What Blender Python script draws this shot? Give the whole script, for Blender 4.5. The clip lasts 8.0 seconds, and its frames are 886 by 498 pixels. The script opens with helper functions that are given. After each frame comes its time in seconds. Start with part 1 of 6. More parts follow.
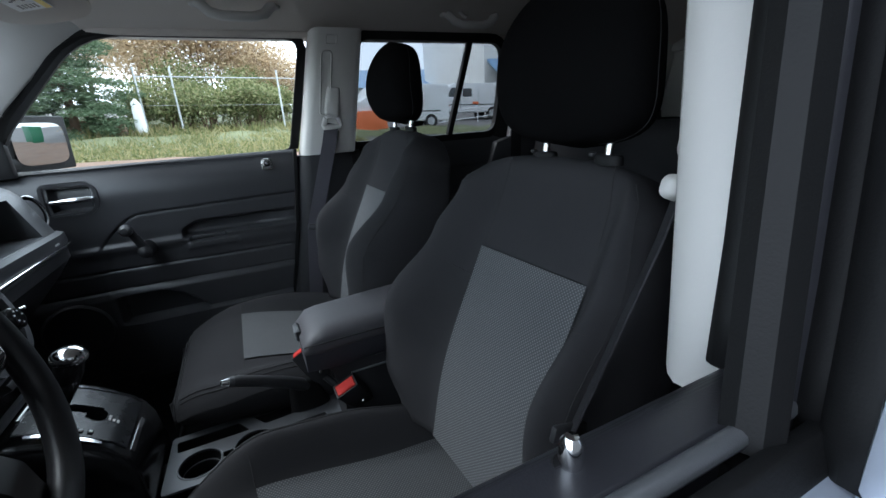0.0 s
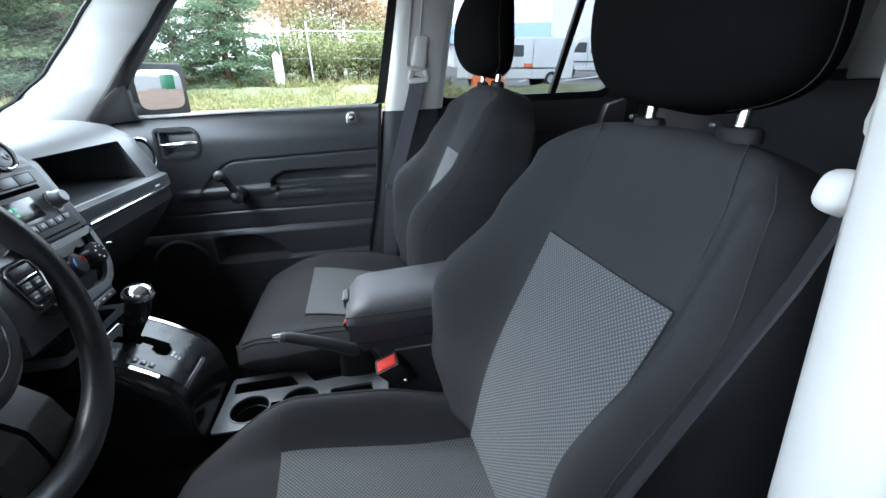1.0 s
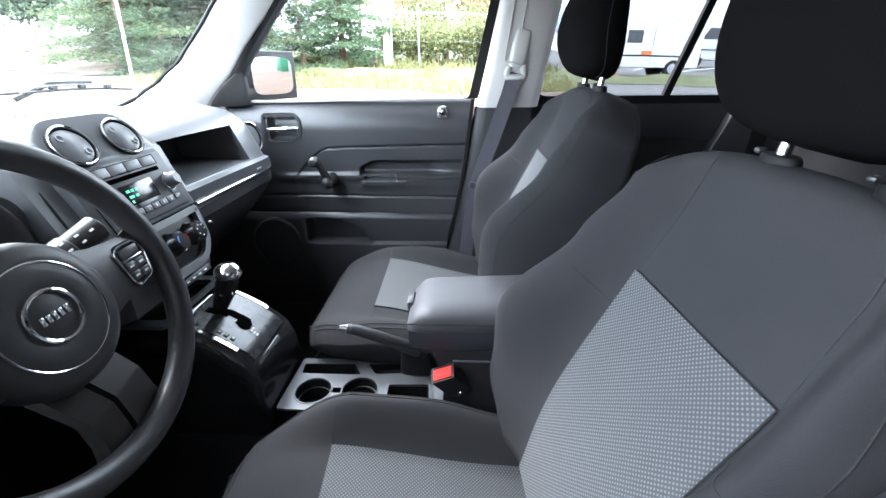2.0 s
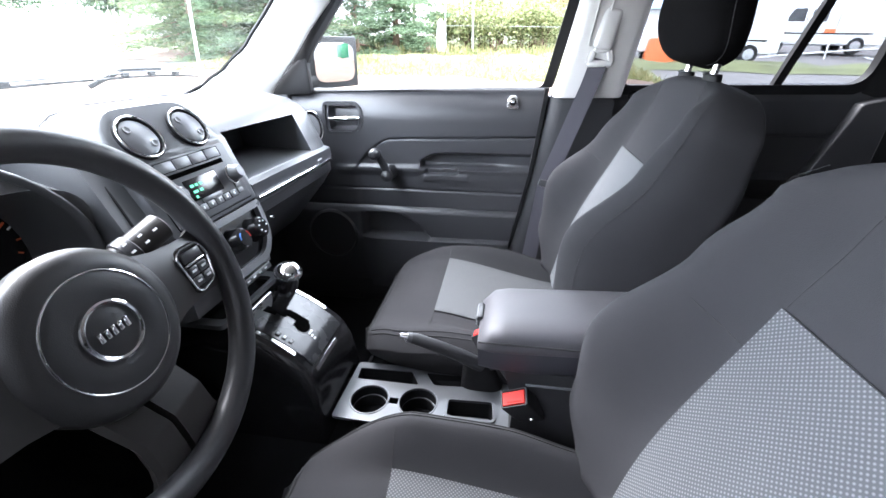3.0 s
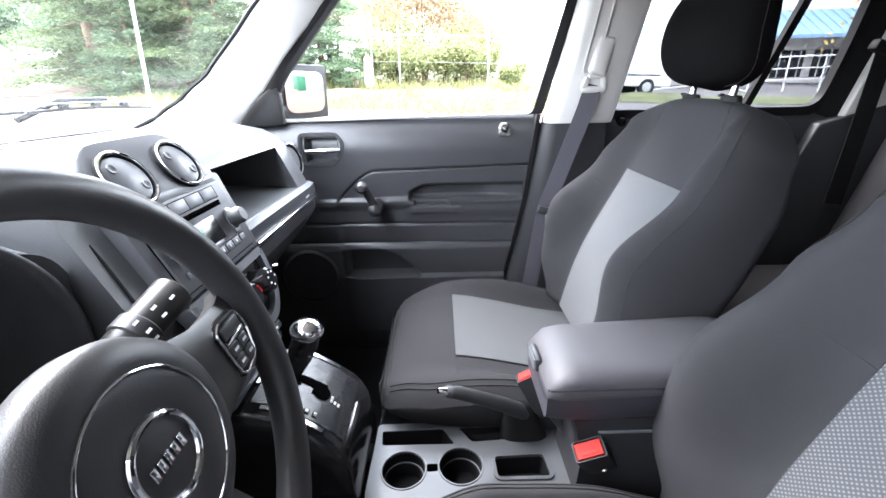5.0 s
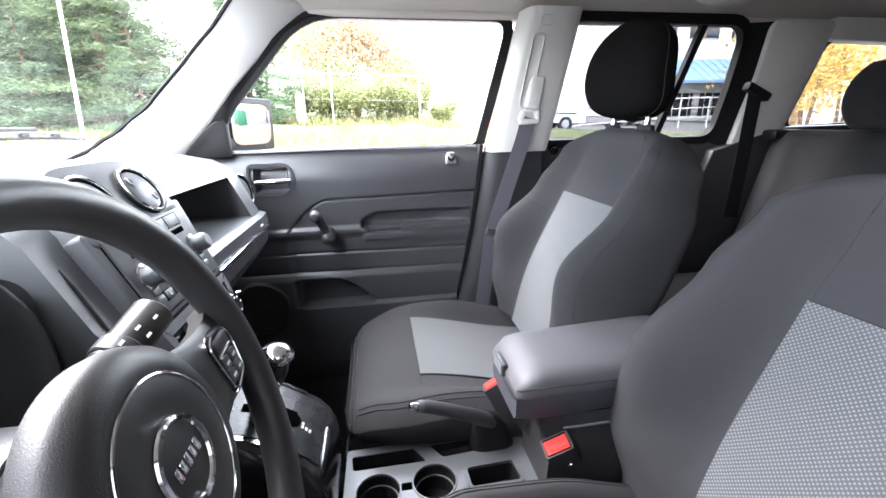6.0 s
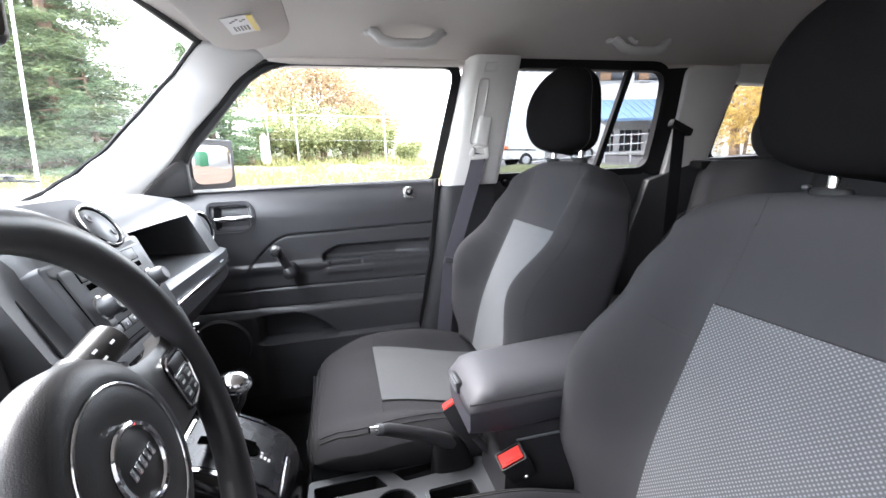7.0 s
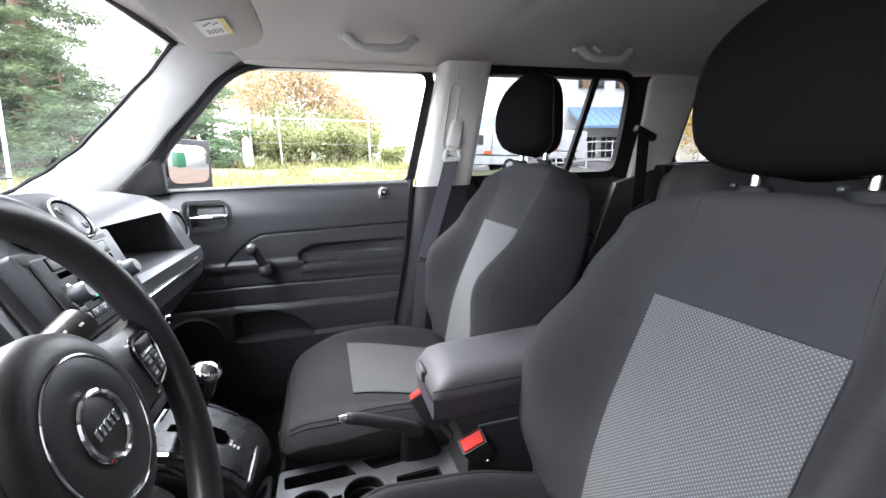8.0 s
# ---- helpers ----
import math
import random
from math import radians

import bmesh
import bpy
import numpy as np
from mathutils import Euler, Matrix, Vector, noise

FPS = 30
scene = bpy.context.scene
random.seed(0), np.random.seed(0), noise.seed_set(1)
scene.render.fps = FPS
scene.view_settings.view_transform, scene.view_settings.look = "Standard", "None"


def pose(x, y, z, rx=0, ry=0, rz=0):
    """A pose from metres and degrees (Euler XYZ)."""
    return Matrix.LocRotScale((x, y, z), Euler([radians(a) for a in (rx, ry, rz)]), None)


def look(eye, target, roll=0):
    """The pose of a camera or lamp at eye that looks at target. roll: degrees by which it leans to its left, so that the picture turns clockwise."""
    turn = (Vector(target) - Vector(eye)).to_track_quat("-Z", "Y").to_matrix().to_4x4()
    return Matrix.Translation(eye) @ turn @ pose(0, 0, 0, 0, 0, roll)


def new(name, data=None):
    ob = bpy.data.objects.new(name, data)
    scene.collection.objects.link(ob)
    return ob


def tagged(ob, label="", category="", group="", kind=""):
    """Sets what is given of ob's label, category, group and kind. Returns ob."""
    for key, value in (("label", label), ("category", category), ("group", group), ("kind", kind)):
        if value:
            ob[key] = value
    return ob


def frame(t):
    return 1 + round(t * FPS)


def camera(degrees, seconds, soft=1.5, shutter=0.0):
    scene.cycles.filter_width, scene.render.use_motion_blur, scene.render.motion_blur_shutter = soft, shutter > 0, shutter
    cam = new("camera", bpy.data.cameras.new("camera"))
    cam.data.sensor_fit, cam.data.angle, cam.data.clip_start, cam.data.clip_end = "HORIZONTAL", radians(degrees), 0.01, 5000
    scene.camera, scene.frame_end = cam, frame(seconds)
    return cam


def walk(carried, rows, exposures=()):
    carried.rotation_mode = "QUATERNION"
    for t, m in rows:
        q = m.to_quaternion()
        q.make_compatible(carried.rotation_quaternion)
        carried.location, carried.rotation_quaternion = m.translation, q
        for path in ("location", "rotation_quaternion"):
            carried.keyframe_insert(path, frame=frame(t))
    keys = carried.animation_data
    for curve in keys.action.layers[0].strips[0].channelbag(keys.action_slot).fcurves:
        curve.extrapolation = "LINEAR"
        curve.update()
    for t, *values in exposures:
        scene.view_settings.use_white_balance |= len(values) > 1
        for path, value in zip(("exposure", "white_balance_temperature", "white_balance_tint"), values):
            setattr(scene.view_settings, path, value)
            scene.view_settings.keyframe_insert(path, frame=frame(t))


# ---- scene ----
cam = camera(93.9, 8.0)
PATH = [
    (0, (0.354, -0.893, 1.206), (1.152, 0.837, 0.598), -3.8),
    (0.5, (0.417, -0.837, 1.195), (1.066, 0.922, 0.5), -2.7),
    (1, (0.479, -0.803, 1.192), (0.784, 1.025, 0.439), -2.6),
    (1.5, (0.507, -0.785, 1.211), (0.608, 1.051, 0.425), -0.8),
    (2, (0.511, -0.752, 1.227), (0.41, 1.076, 0.422), -0.8),
    (3.5, (0.391, -0.621, 1.227), (0.06, 1.152, 0.362), -0.5),
    (4, (0.349, -0.59, 1.226), (0.006, 1.19, 0.383), 0.0),
    (4.5, (0.29, -0.58, 1.219), (0.093, 1.25, 0.436), -0.7),
    (6, (0.183, -0.635, 1.197), (0.488, 1.254, 0.615), -1.2),
    (6.5, (0.19, -0.663, 1.195), (0.585, 1.24, 0.721), -1.4),
    (7, (0.205, -0.699, 1.191), (0.665, 1.201, 0.771), -2.2),
    (7.5, (0.223, -0.731, 1.185), (0.735, 1.162, 0.788), -2.4),
    (8, (0.232, -0.752, 1.179), (0.762, 1.134, 0.779), -1.7),
]
EXPOSURES = [(0.0, 2.0, 5800, 6), (0.5, 2.8, 5800, 6), (1.0, 3.2, 5800, 6), (1.5, 3.65, 5850, 7), (2.0, 4.0, 5950, 10), (3.5, 4.35, 6150, 15), (4.5, 4.3, 6200, 15), (6.0, 4.3, 6350, 15), (7.0, 4.0, 6450, 15), (8.0, 3.75, 6450, 15)]
walk(cam, [(t, look(eye, target, roll)) for t, eye, target, roll in PATH], EXPOSURES)
# ---- world ----
world = bpy.data.worlds.new("overcast")
scene.world = world
world.use_nodes = True
wn = world.node_tree.nodes
wl = world.node_tree.links
sky = wn.new("ShaderNodeTexSky")
sky.sky_type, sky.sun_disc = "NISHITA", False
sky.sun_elevation, sky.sun_rotation = radians(46), radians(240)
cloud = wn.new("ShaderNodeMix")
cloud.data_type = "RGBA"
cloud.inputs[0].default_value = 0.82
cloud.inputs[7].default_value = (9.2, 9.6, 10.2, 1)
wl.new(sky.outputs[0], cloud.inputs[6])
wl.new(cloud.outputs[2], wn["Background"].inputs[0])
wn["Background"].inputs[1].default_value = 0.14
sun = new("sun", bpy.data.lights.new("sun", "SUN"))
sun.data.energy, sun.data.angle, sun.data.color = 1.4, radians(40), (1, 0.98, 0.95)
sun.matrix_world = look((-3.6, 2.2, 5.0), (0, 0, 0))


# ---- materials ----
def mat(name, colour, rough=0.6, metal=0.0, grain=0.0, grain_size=400.0, vary=0.0, vary_size=6.0, spec=0.5, sheen=0.0, coat=0.0):
    """A surface with a base colour, slow variation, and a fine relief."""
    m = bpy.data.materials.new(name)
    m.use_nodes = True
    n, l = m.node_tree.nodes, m.node_tree.links
    b = n["Principled BSDF"]
    b.inputs["Base Color"].default_value = (*colour, 1)
    b.inputs["Roughness"].default_value = rough
    b.inputs["Metallic"].default_value = metal
    b.inputs["Specular IOR Level"].default_value = spec
    b.inputs["Sheen Weight"].default_value = sheen
    b.inputs["Coat Weight"].default_value = coat
    tc = n.new("ShaderNodeTexCoord")
    if vary:
        t = n.new("ShaderNodeTexNoise")
        t.inputs["Scale"].default_value, t.inputs["Detail"].default_value = vary_size, 6
        l.new(tc.outputs["Object"], t.inputs["Vector"])
        r = n.new("ShaderNodeMapRange")
        r.inputs["To Min"].default_value, r.inputs["To Max"].default_value = 1 - vary, 1 + vary
        l.new(t.outputs["Fac"], r.inputs["Value"])
        mix = n.new("ShaderNodeVectorMath")
        mix.operation = "SCALE"
        mix.inputs[0].default_value = colour
        l.new(r.outputs[0], mix.inputs["Scale"])
        l.new(mix.outputs[0], b.inputs["Base Color"])
        rr = n.new("ShaderNodeMapRange")
        rr.inputs["To Min"].default_value, rr.inputs["To Max"].default_value = max(0.02, rough - 0.08), min(1, rough + 0.08)
        l.new(t.outputs["Fac"], rr.inputs["Value"])
        l.new(rr.outputs[0], b.inputs["Roughness"])
    if grain:
        t = n.new("ShaderNodeTexNoise")
        t.inputs["Scale"].default_value, t.inputs["Detail"].default_value = grain_size, 2
        l.new(tc.outputs["Object"], t.inputs["Vector"])
        bump = n.new("ShaderNodeBump")
        bump.inputs["Strength"].default_value, bump.inputs["Distance"].default_value = grain, 0.001
        l.new(t.outputs["Fac"], bump.inputs["Height"])
        l.new(bump.outputs[0], b.inputs["Normal"])
    return m


def cloth_mesh(name, ground, thread, pitch, dot):
    """Woven seat fabric: rows of light loops, set in staggered rows, on a grey ground. Uses the metre-sized UV map."""
    m = mat(name, ground, 0.92, spec=0.2)
    n, l = m.node_tree.nodes, m.node_tree.links
    b = n["Principled BSDF"]
    uv = n.new("ShaderNodeUVMap")
    vor = n.new("ShaderNodeTexVoronoi")
    vor.voronoi_dimensions = "2D"
    vor.inputs["Randomness"].default_value = 0.06
    vor.inputs["Scale"].default_value = 1.0
    mp = n.new("ShaderNodeMapping")
    mp.inputs["Rotation"].default_value = (0, 0, radians(45))
    mp.inputs["Scale"].default_value = (1 / pitch, 1 / pitch, 1)
    l.new(uv.outputs[0], mp.inputs["Vector"])
    l.new(mp.outputs[0], vor.inputs["Vector"])
    r = n.new("ShaderNodeMapRange")
    r.inputs["From Min"].default_value, r.inputs["From Max"].default_value = dot, dot + 0.28
    r.inputs["To Min"].default_value, r.inputs["To Max"].default_value = 1, 0
    l.new(vor.outputs["Distance"], r.inputs["Value"])
    blotch = n.new("ShaderNodeTexNoise")
    blotch.inputs["Scale"].default_value = 9
    l.new(uv.outputs[0], blotch.inputs["Vector"])
    k = n.new("ShaderNodeMath")
    k.operation = "MULTIPLY"
    l.new(r.outputs[0], k.inputs[0])
    kk = n.new("ShaderNodeMapRange")
    kk.inputs["To Min"].default_value, kk.inputs["To Max"].default_value = 0.65, 1.1
    l.new(blotch.outputs["Fac"], kk.inputs["Value"])
    l.new(kk.outputs[0], k.inputs[1])
    mix = n.new("ShaderNodeMix")
    mix.data_type = "RGBA"
    mix.inputs[6].default_value, mix.inputs[7].default_value = (*ground, 1), (*thread, 1)
    l.new(k.outputs[0], mix.inputs[0])
    l.new(mix.outputs[2], b.inputs["Base Color"])
    bump = n.new("ShaderNodeBump")
    bump.inputs["Strength"].default_value, bump.inputs["Distance"].default_value = 0.5, 0.001
    l.new(k.outputs[0], bump.inputs["Height"])
    l.new(bump.outputs[0], b.inputs["Normal"])
    return m


def glass_mat(name, tint, gloss=0.9, haze=0.0):
    """A thin pane: clear, with a reflection that grows towards grazing angles."""
    m = bpy.data.materials.new(name)
    m.use_nodes = True
    n, l = m.node_tree.nodes, m.node_tree.links
    n.remove(n["Principled BSDF"])
    tr, gl, mx = n.new("ShaderNodeBsdfTransparent"), n.new("ShaderNodeBsdfGlossy"), n.new("ShaderNodeMixShader")
    tr.inputs[0].default_value = (*tint, 1)
    gl.inputs["Roughness"].default_value = 0.02
    fr = n.new("ShaderNodeFresnel")
    fr.inputs[0].default_value = 1.45
    k = n.new("ShaderNodeMath")
    k.operation = "MULTIPLY"
    k.inputs[1].default_value = gloss
    l.new(fr.outputs[0], k.inputs[0])
    l.new(k.outputs[0], mx.inputs[0])
    l.new(tr.outputs[0], mx.inputs[1])
    l.new(gl.outputs[0], mx.inputs[2])
    out = mx
    if haze:
        dif, m2 = n.new("ShaderNodeBsdfDiffuse"), n.new("ShaderNodeMixShader")
        dif.inputs[0].default_value = (0.85, 0.9, 0.88, 1)
        m2.inputs[0].default_value = haze
        l.new(mx.outputs[0], m2.inputs[1])
        l.new(dif.outputs[0], m2.inputs[2])
        out = m2
    l.new(out.outputs[0], n["Material Output"].inputs[0])
    return m


CLOTH = mat("charcoal_cloth", (0.033, 0.0325, 0.0348), 0.95, grain=0.45, grain_size=900, vary=0.20, vary_size=6, spec=0.12, sheen=0.0)
MESH = cloth_mesh("grey_mesh_cloth", (0.074, 0.076, 0.080), (0.188, 0.194, 0.200), 0.0046, 0.11)
SEAM = mat("seam_thread", (0.017, 0.017, 0.018), 0.9)
# seat cloth darkened for the head restraints, with their shade in the colour
DIMCLOTH = mat("shaded_charcoal_cloth", (0.0060, 0.0058, 0.0061), 1.0, grain=0.35, grain_size=900, vary=0.2, vary_size=8, spec=0.02)
SILL = mat("satin_black_sill", (0.022, 0.022, 0.027), 0.42, grain=0.12, grain_size=700, vary=0.1, vary_size=5)
PLASTIC = mat("black_grained_plastic", (0.030, 0.0305, 0.033), 0.38, grain=0.22, grain_size=700, vary=0.12, vary_size=4)
DOOR = mat("charcoal_door_plastic", (0.041, 0.0415, 0.0448), 0.32, grain=0.2, grain_size=900, vary=0.1, vary_size=4)
DASH = mat("charcoal_soft_plastic", (0.080, 0.083, 0.087), 0.36, grain=0.35, grain_size=600, vary=0.1, vary_size=3)
GLOSSY = mat("gloss_black_plastic", (0.010, 0.010, 0.011), 0.18, vary=0.2, vary_size=12)
SATIN = mat("satin_graphite_plastic", (0.085, 0.088, 0.094), 0.34, metal=0.25, grain=0.12, grain_size=900, vary=0.08)
BEZEL = mat("dark_graphite_plastic", (0.105, 0.109, 0.115), 0.42, metal=0.1, grain=0.15, grain_size=800, vary=0.1)
SHELL = mat("matt_black_plastic", (0.019, 0.019, 0.021), 0.62, grain=0.2, grain_size=800, vary=0.1, vary_size=4, spec=0.3)
# flat black that stands for the shade inside slots and gaps
VOID = mat("painted_gap_shade", (0.002, 0.002, 0.002), 1.0, spec=0.0)
GATE = mat("dark_gloss_gear_plate", (0.020, 0.021, 0.023), 0.27, grain=0.08, grain_size=900, vary=0.1, vary_size=20)
CHROME = mat("chrome", (0.82, 0.83, 0.84), 0.09, metal=1.0, vary=0.04, vary_size=30)
STEEL = mat("steel_post", (0.62, 0.62, 0.60), 0.25, metal=1.0)
RUBBER = mat("black_rubber", (0.006, 0.006, 0.0065), 0.6, grain=0.15, grain_size=600, spec=0.25)
COVER = mat("matt_airbag_cover", (0.026, 0.026, 0.027), 0.42, grain=0.25, grain_size=900, vary=0.1, vary_size=9, spec=0.4)
SPOKE = mat("satin_black_spoke", (0.020, 0.019, 0.018), 0.33, grain=0.12, grain_size=900, vary=0.1, vary_size=9)
LEATHER = mat("wheel_grip", (0.030, 0.030, 0.032), 0.36, grain=0.15, grain_size=1500, vary=0.12, vary_size=9)
ARMBASE = mat("slate_armrest_plastic", (0.034, 0.034, 0.042), 0.55, grain=0.2, grain_size=800, vary=0.1, vary_size=6)
PAD = mat("charcoal_armrest_vinyl", (0.064, 0.062, 0.068), 0.58, grain=0.3, grain_size=600, vary=0.1, vary_size=8)
HEAD = mat("headliner_cloth", (0.57, 0.525, 0.485), 0.95, grain=0.35, grain_size=900, vary=0.05, vary_size=5, spec=0.2)
TRIM = mat("light_grey_trim", (0.54, 0.53, 0.51), 0.52, grain=0.08, grain_size=700, vary=0.05, vary_size=4)
CARPET = mat("black_carpet", (0.007, 0.007, 0.0075), 1.0, grain=0.9, grain_size=500, vary=0.4, vary_size=20, spec=0.1)
BELT = mat("belt_webbing", (0.050, 0.047, 0.058), 0.7, grain=0.4, grain_size=1200, vary=0.1, vary_size=20)
# the same webbing in a darker colour, for the shade at the driver's pillar
SHADEBELT = mat("shaded_belt_webbing", (0.008, 0.0075, 0.011), 0.7, grain=0.4, grain_size=1200, vary=0.1, vary_size=20)
RED = mat("red_release_button", (0.50, 0.022, 0.016), 0.6, spec=0.25)
PAINT = mat("silver_body_paint", (0.30, 0.33, 0.39), 0.34, metal=0.4, coat=0.6, vary=0.05)
GREEN = mat("green_display", (0.03, 0.30, 0.16), 0.4)
GREEN.node_tree.nodes["Principled BSDF"].inputs["Emission Color"].default_value = (0.1, 0.9, 0.45, 1)
GREEN.node_tree.nodes["Principled BSDF"].inputs["Emission Strength"].default_value = 0.06
AMBER = mat("amber_dial_mark", (0.7, 0.12, 0.03), 0.5)
YELLOW = mat("yellow_label", (0.8, 0.6, 0.1), 0.5)
BLUE = mat("blue_mark", (0.05, 0.2, 0.6), 0.4)
WHITE = mat("white_lettering", (0.75, 0.76, 0.76), 0.5)
GLASS = glass_mat("side_glass", (0.95, 0.965, 0.955), 0.5)
QUARTERGLASS = glass_mat("quarter_glass", (0.72, 0.73, 0.72), 0.5)
SHIELD = glass_mat("windscreen_glass", (0.92, 0.96, 0.94), 0.7, haze=0.06)
TINTED = glass_mat("rear_glass", (0.40, 0.41, 0.42), 0.5)
PRIVACY = glass_mat("dark_rear_glass", (0.10, 0.11, 0.11), 0.5)
DIMMIRROR = mat("door_mirror_glass", (0.33, 0.34, 0.35), 0.01, metal=1.0)
MIRROR = mat("mirror_glass", (0.9, 0.91, 0.92), 0.01, metal=1.0)


# ---- mesh helpers ----
def V(*a):
    return Vector(a)


def smooth(a, b, x):
    t = min(1.0, max(0.0, (x - a) / (b - a)))
    return t * t * (3 - 2 * t)


def lerp(a, b, t):
    return a + (b - a) * t


def table(rows, x):
    """A smooth value read from rows of (place, value)."""
    if x <= rows[0][0]:
        return rows[0][1]
    for (a, p), (b, q) in zip(rows, rows[1:]):
        if x <= b:
            return lerp(p, q, smooth(a, b, x))
    return rows[-1][1]


def curve(rows, x, spread):
    """As table, but with straight runs rounded off over spread metres to each side."""
    def straight(q):
        if q <= rows[0][0]:
            return rows[0][1]
        for (a, p), (b, r) in zip(rows, rows[1:]):
            if q <= b:
                return lerp(p, r, (q - a) / (b - a))
        return rows[-1][1]
    return sum(straight(x + spread * (k - 3) / 3) for k in range(7)) / 7


def mesh_object(name, bm, material, soft=True, angle=None):
    me = bpy.data.meshes.new(name)
    bm.normal_update()
    bm.to_mesh(me)
    bm.free()
    if soft:
        me.shade_smooth()
        if angle:
            me.set_sharp_from_angle(angle=radians(angle))
    me.materials.append(material)
    return new(name, me)


def part(name, bm, material, parent, label="", soft=True, angle=40):
    ob = mesh_object(name, bm, material, soft, angle)
    ob.parent = parent
    if label:
        ob["label"] = label
    return ob


def thing(name, label, category, at=(0, 0, 0), group="", kind="", turn=(0, 0, 0)):
    ob = new(name)
    ob.matrix_basis = pose(*at, *turn)
    return tagged(ob, label, category, group, kind)


def join(*bms):
    """All the given bmeshes in one."""
    out = bms[0]
    for b in bms[1:]:
        me = bpy.data.meshes.new("tmp")
        b.to_mesh(me)
        b.free()
        out.from_mesh(me)
        bpy.data.meshes.remove(me)
    return out


def moved(bm, m):
    bmesh.ops.transform(bm, matrix=m, verts=bm.verts)
    return bm


def box(size, at=(0, 0, 0), bevel=0.0, segs=2, m=None):
    bm = bmesh.new()
    bmesh.ops.create_cube(bm, size=1)
    bmesh.ops.scale(bm, vec=size, verts=bm.verts)
    if bevel:
        bmesh.ops.bevel(bm, geom=bm.edges, offset=bevel, segments=segs, affect="EDGES", profile=0.5)
    if m is not None:
        bmesh.ops.transform(bm, matrix=m, verts=bm.verts)
    bmesh.ops.translate(bm, vec=at, verts=bm.verts)
    return bm


def loft(rings, caps=True, closed=True):
    """Skin over rings of points."""
    bm = bmesh.new()
    rows = [[bm.verts.new(p) for p in ring] for ring in rings]
    n = len(rows[0])
    for a, b in zip(rows, rows[1:]):
        for i in range(n if closed else n - 1):
            j = (i + 1) % n
            bm.faces.new((a[i], a[j], b[j], b[i]))
    if caps and closed:
        bm.faces.new(rows[0][::-1])
        bm.faces.new(rows[-1])
    bmesh.ops.recalc_face_normals(bm, faces=bm.faces)
    return bm


def sheet(f, nu, nv, uv=None, thick=0.0):
    """A grid over f(u, v), u and v from 0 to 1; uv gives metre-sized UVs; thick closes it to a slab along its normals."""
    bm = bmesh.new()
    rows = [[bm.verts.new(f(i / nu, j / nv)) for i in range(nu + 1)] for j in range(nv + 1)]
    layer = bm.loops.layers.uv.new("UVMap") if uv else None
    for j in range(nv):
        for i in range(nu):
            face = bm.faces.new((rows[j][i], rows[j][i + 1], rows[j + 1][i + 1], rows[j + 1][i]))
            if uv:
                for loop, (a, b) in zip(face.loops, ((i, j), (i + 1, j), (i + 1, j + 1), (i, j + 1))):
                    loop[layer].uv = uv(a / nu, b / nv)
    bm.normal_update()
    if thick:
        bmesh.ops.solidify(bm, geom=bm.faces[:], thickness=thick)
    return bm


def tube(points, radius, segs=10, closed=False, flat=1.0, up=(0, 0, 1)):
    """A round bar through points; radius may be a list. flat squeezes it along up."""
    pts = [Vector(p) for p in points]
    n = len(pts)
    radii = radius if isinstance(radius, (list, tuple)) else [radius] * n
    rings = []
    for i, p in enumerate(pts):
        a = pts[(i - 1) % n] if closed or i else p
        b = pts[(i + 1) % n] if closed or i < n - 1 else p
        d = (b - a).normalized()
        u = Vector(up)
        if abs(d.dot(u)) > 0.95:
            u = Vector((1, 0, 0)) if abs(d.x) < 0.9 else Vector((0, 1, 0))
        s = d.cross(u).normalized()
        w = s.cross(d)
        rings.append([p + radii[i] * (math.cos(2 * math.pi * k / segs) * s + flat * math.sin(2 * math.pi * k / segs) * w) for k in range(segs)])
    if closed:
        rings.append(rings[0])
        bm = loft(rings, caps=False)
        bmesh.ops.remove_doubles(bm, verts=bm.verts, dist=1e-6)
        return bm
    return loft(rings)


def lathe(profile, m=None, segs=32, caps=True):
    """Turns (radius, height) pairs about z."""
    rings = [[V(r * math.cos(2 * math.pi * k / segs), r * math.sin(2 * math.pi * k / segs), h) for k in range(segs)] for r, h in profile]
    bm = loft(rings, caps)
    if m is not None:
        bmesh.ops.transform(bm, matrix=m, verts=bm.verts)
    return bm


def prism(outline, a, b, axis="y", bevel=0.0, segs=2):
    """An outline drawn across an axis, from a to b along it."""
    def at(p, d):
        return {"y": V(p[0], d, p[1]), "x": V(d, p[0], p[1]), "z": V(p[0], p[1], d)}[axis]
    bm = loft([[at(p, a) for p in outline], [at(p, b) for p in outline]])
    if bevel:
        bmesh.ops.bevel(bm, geom=bm.edges, offset=bevel, segments=segs, affect="EDGES", profile=0.5)
    return bm


def round_outline(corners, radius, n=5):
    """A closed outline with its corners rounded; radius may be a list."""
    out = []
    k = len(corners)
    for i, c in enumerate(corners):
        r = radius[i] if isinstance(radius, (list, tuple)) else radius
        c = Vector(c)
        p, q = Vector(corners[i - 1]) - c, Vector(corners[(i + 1) % k]) - c
        cut = min(r, p.length * 0.45, q.length * 0.45)
        a, b = c + p.normalized() * cut, c + q.normalized() * cut
        for j in range(n + 1):
            t = j / n
            out.append((1 - t) ** 2 * a + 2 * t * (1 - t) * c + t * t * b)
    return out


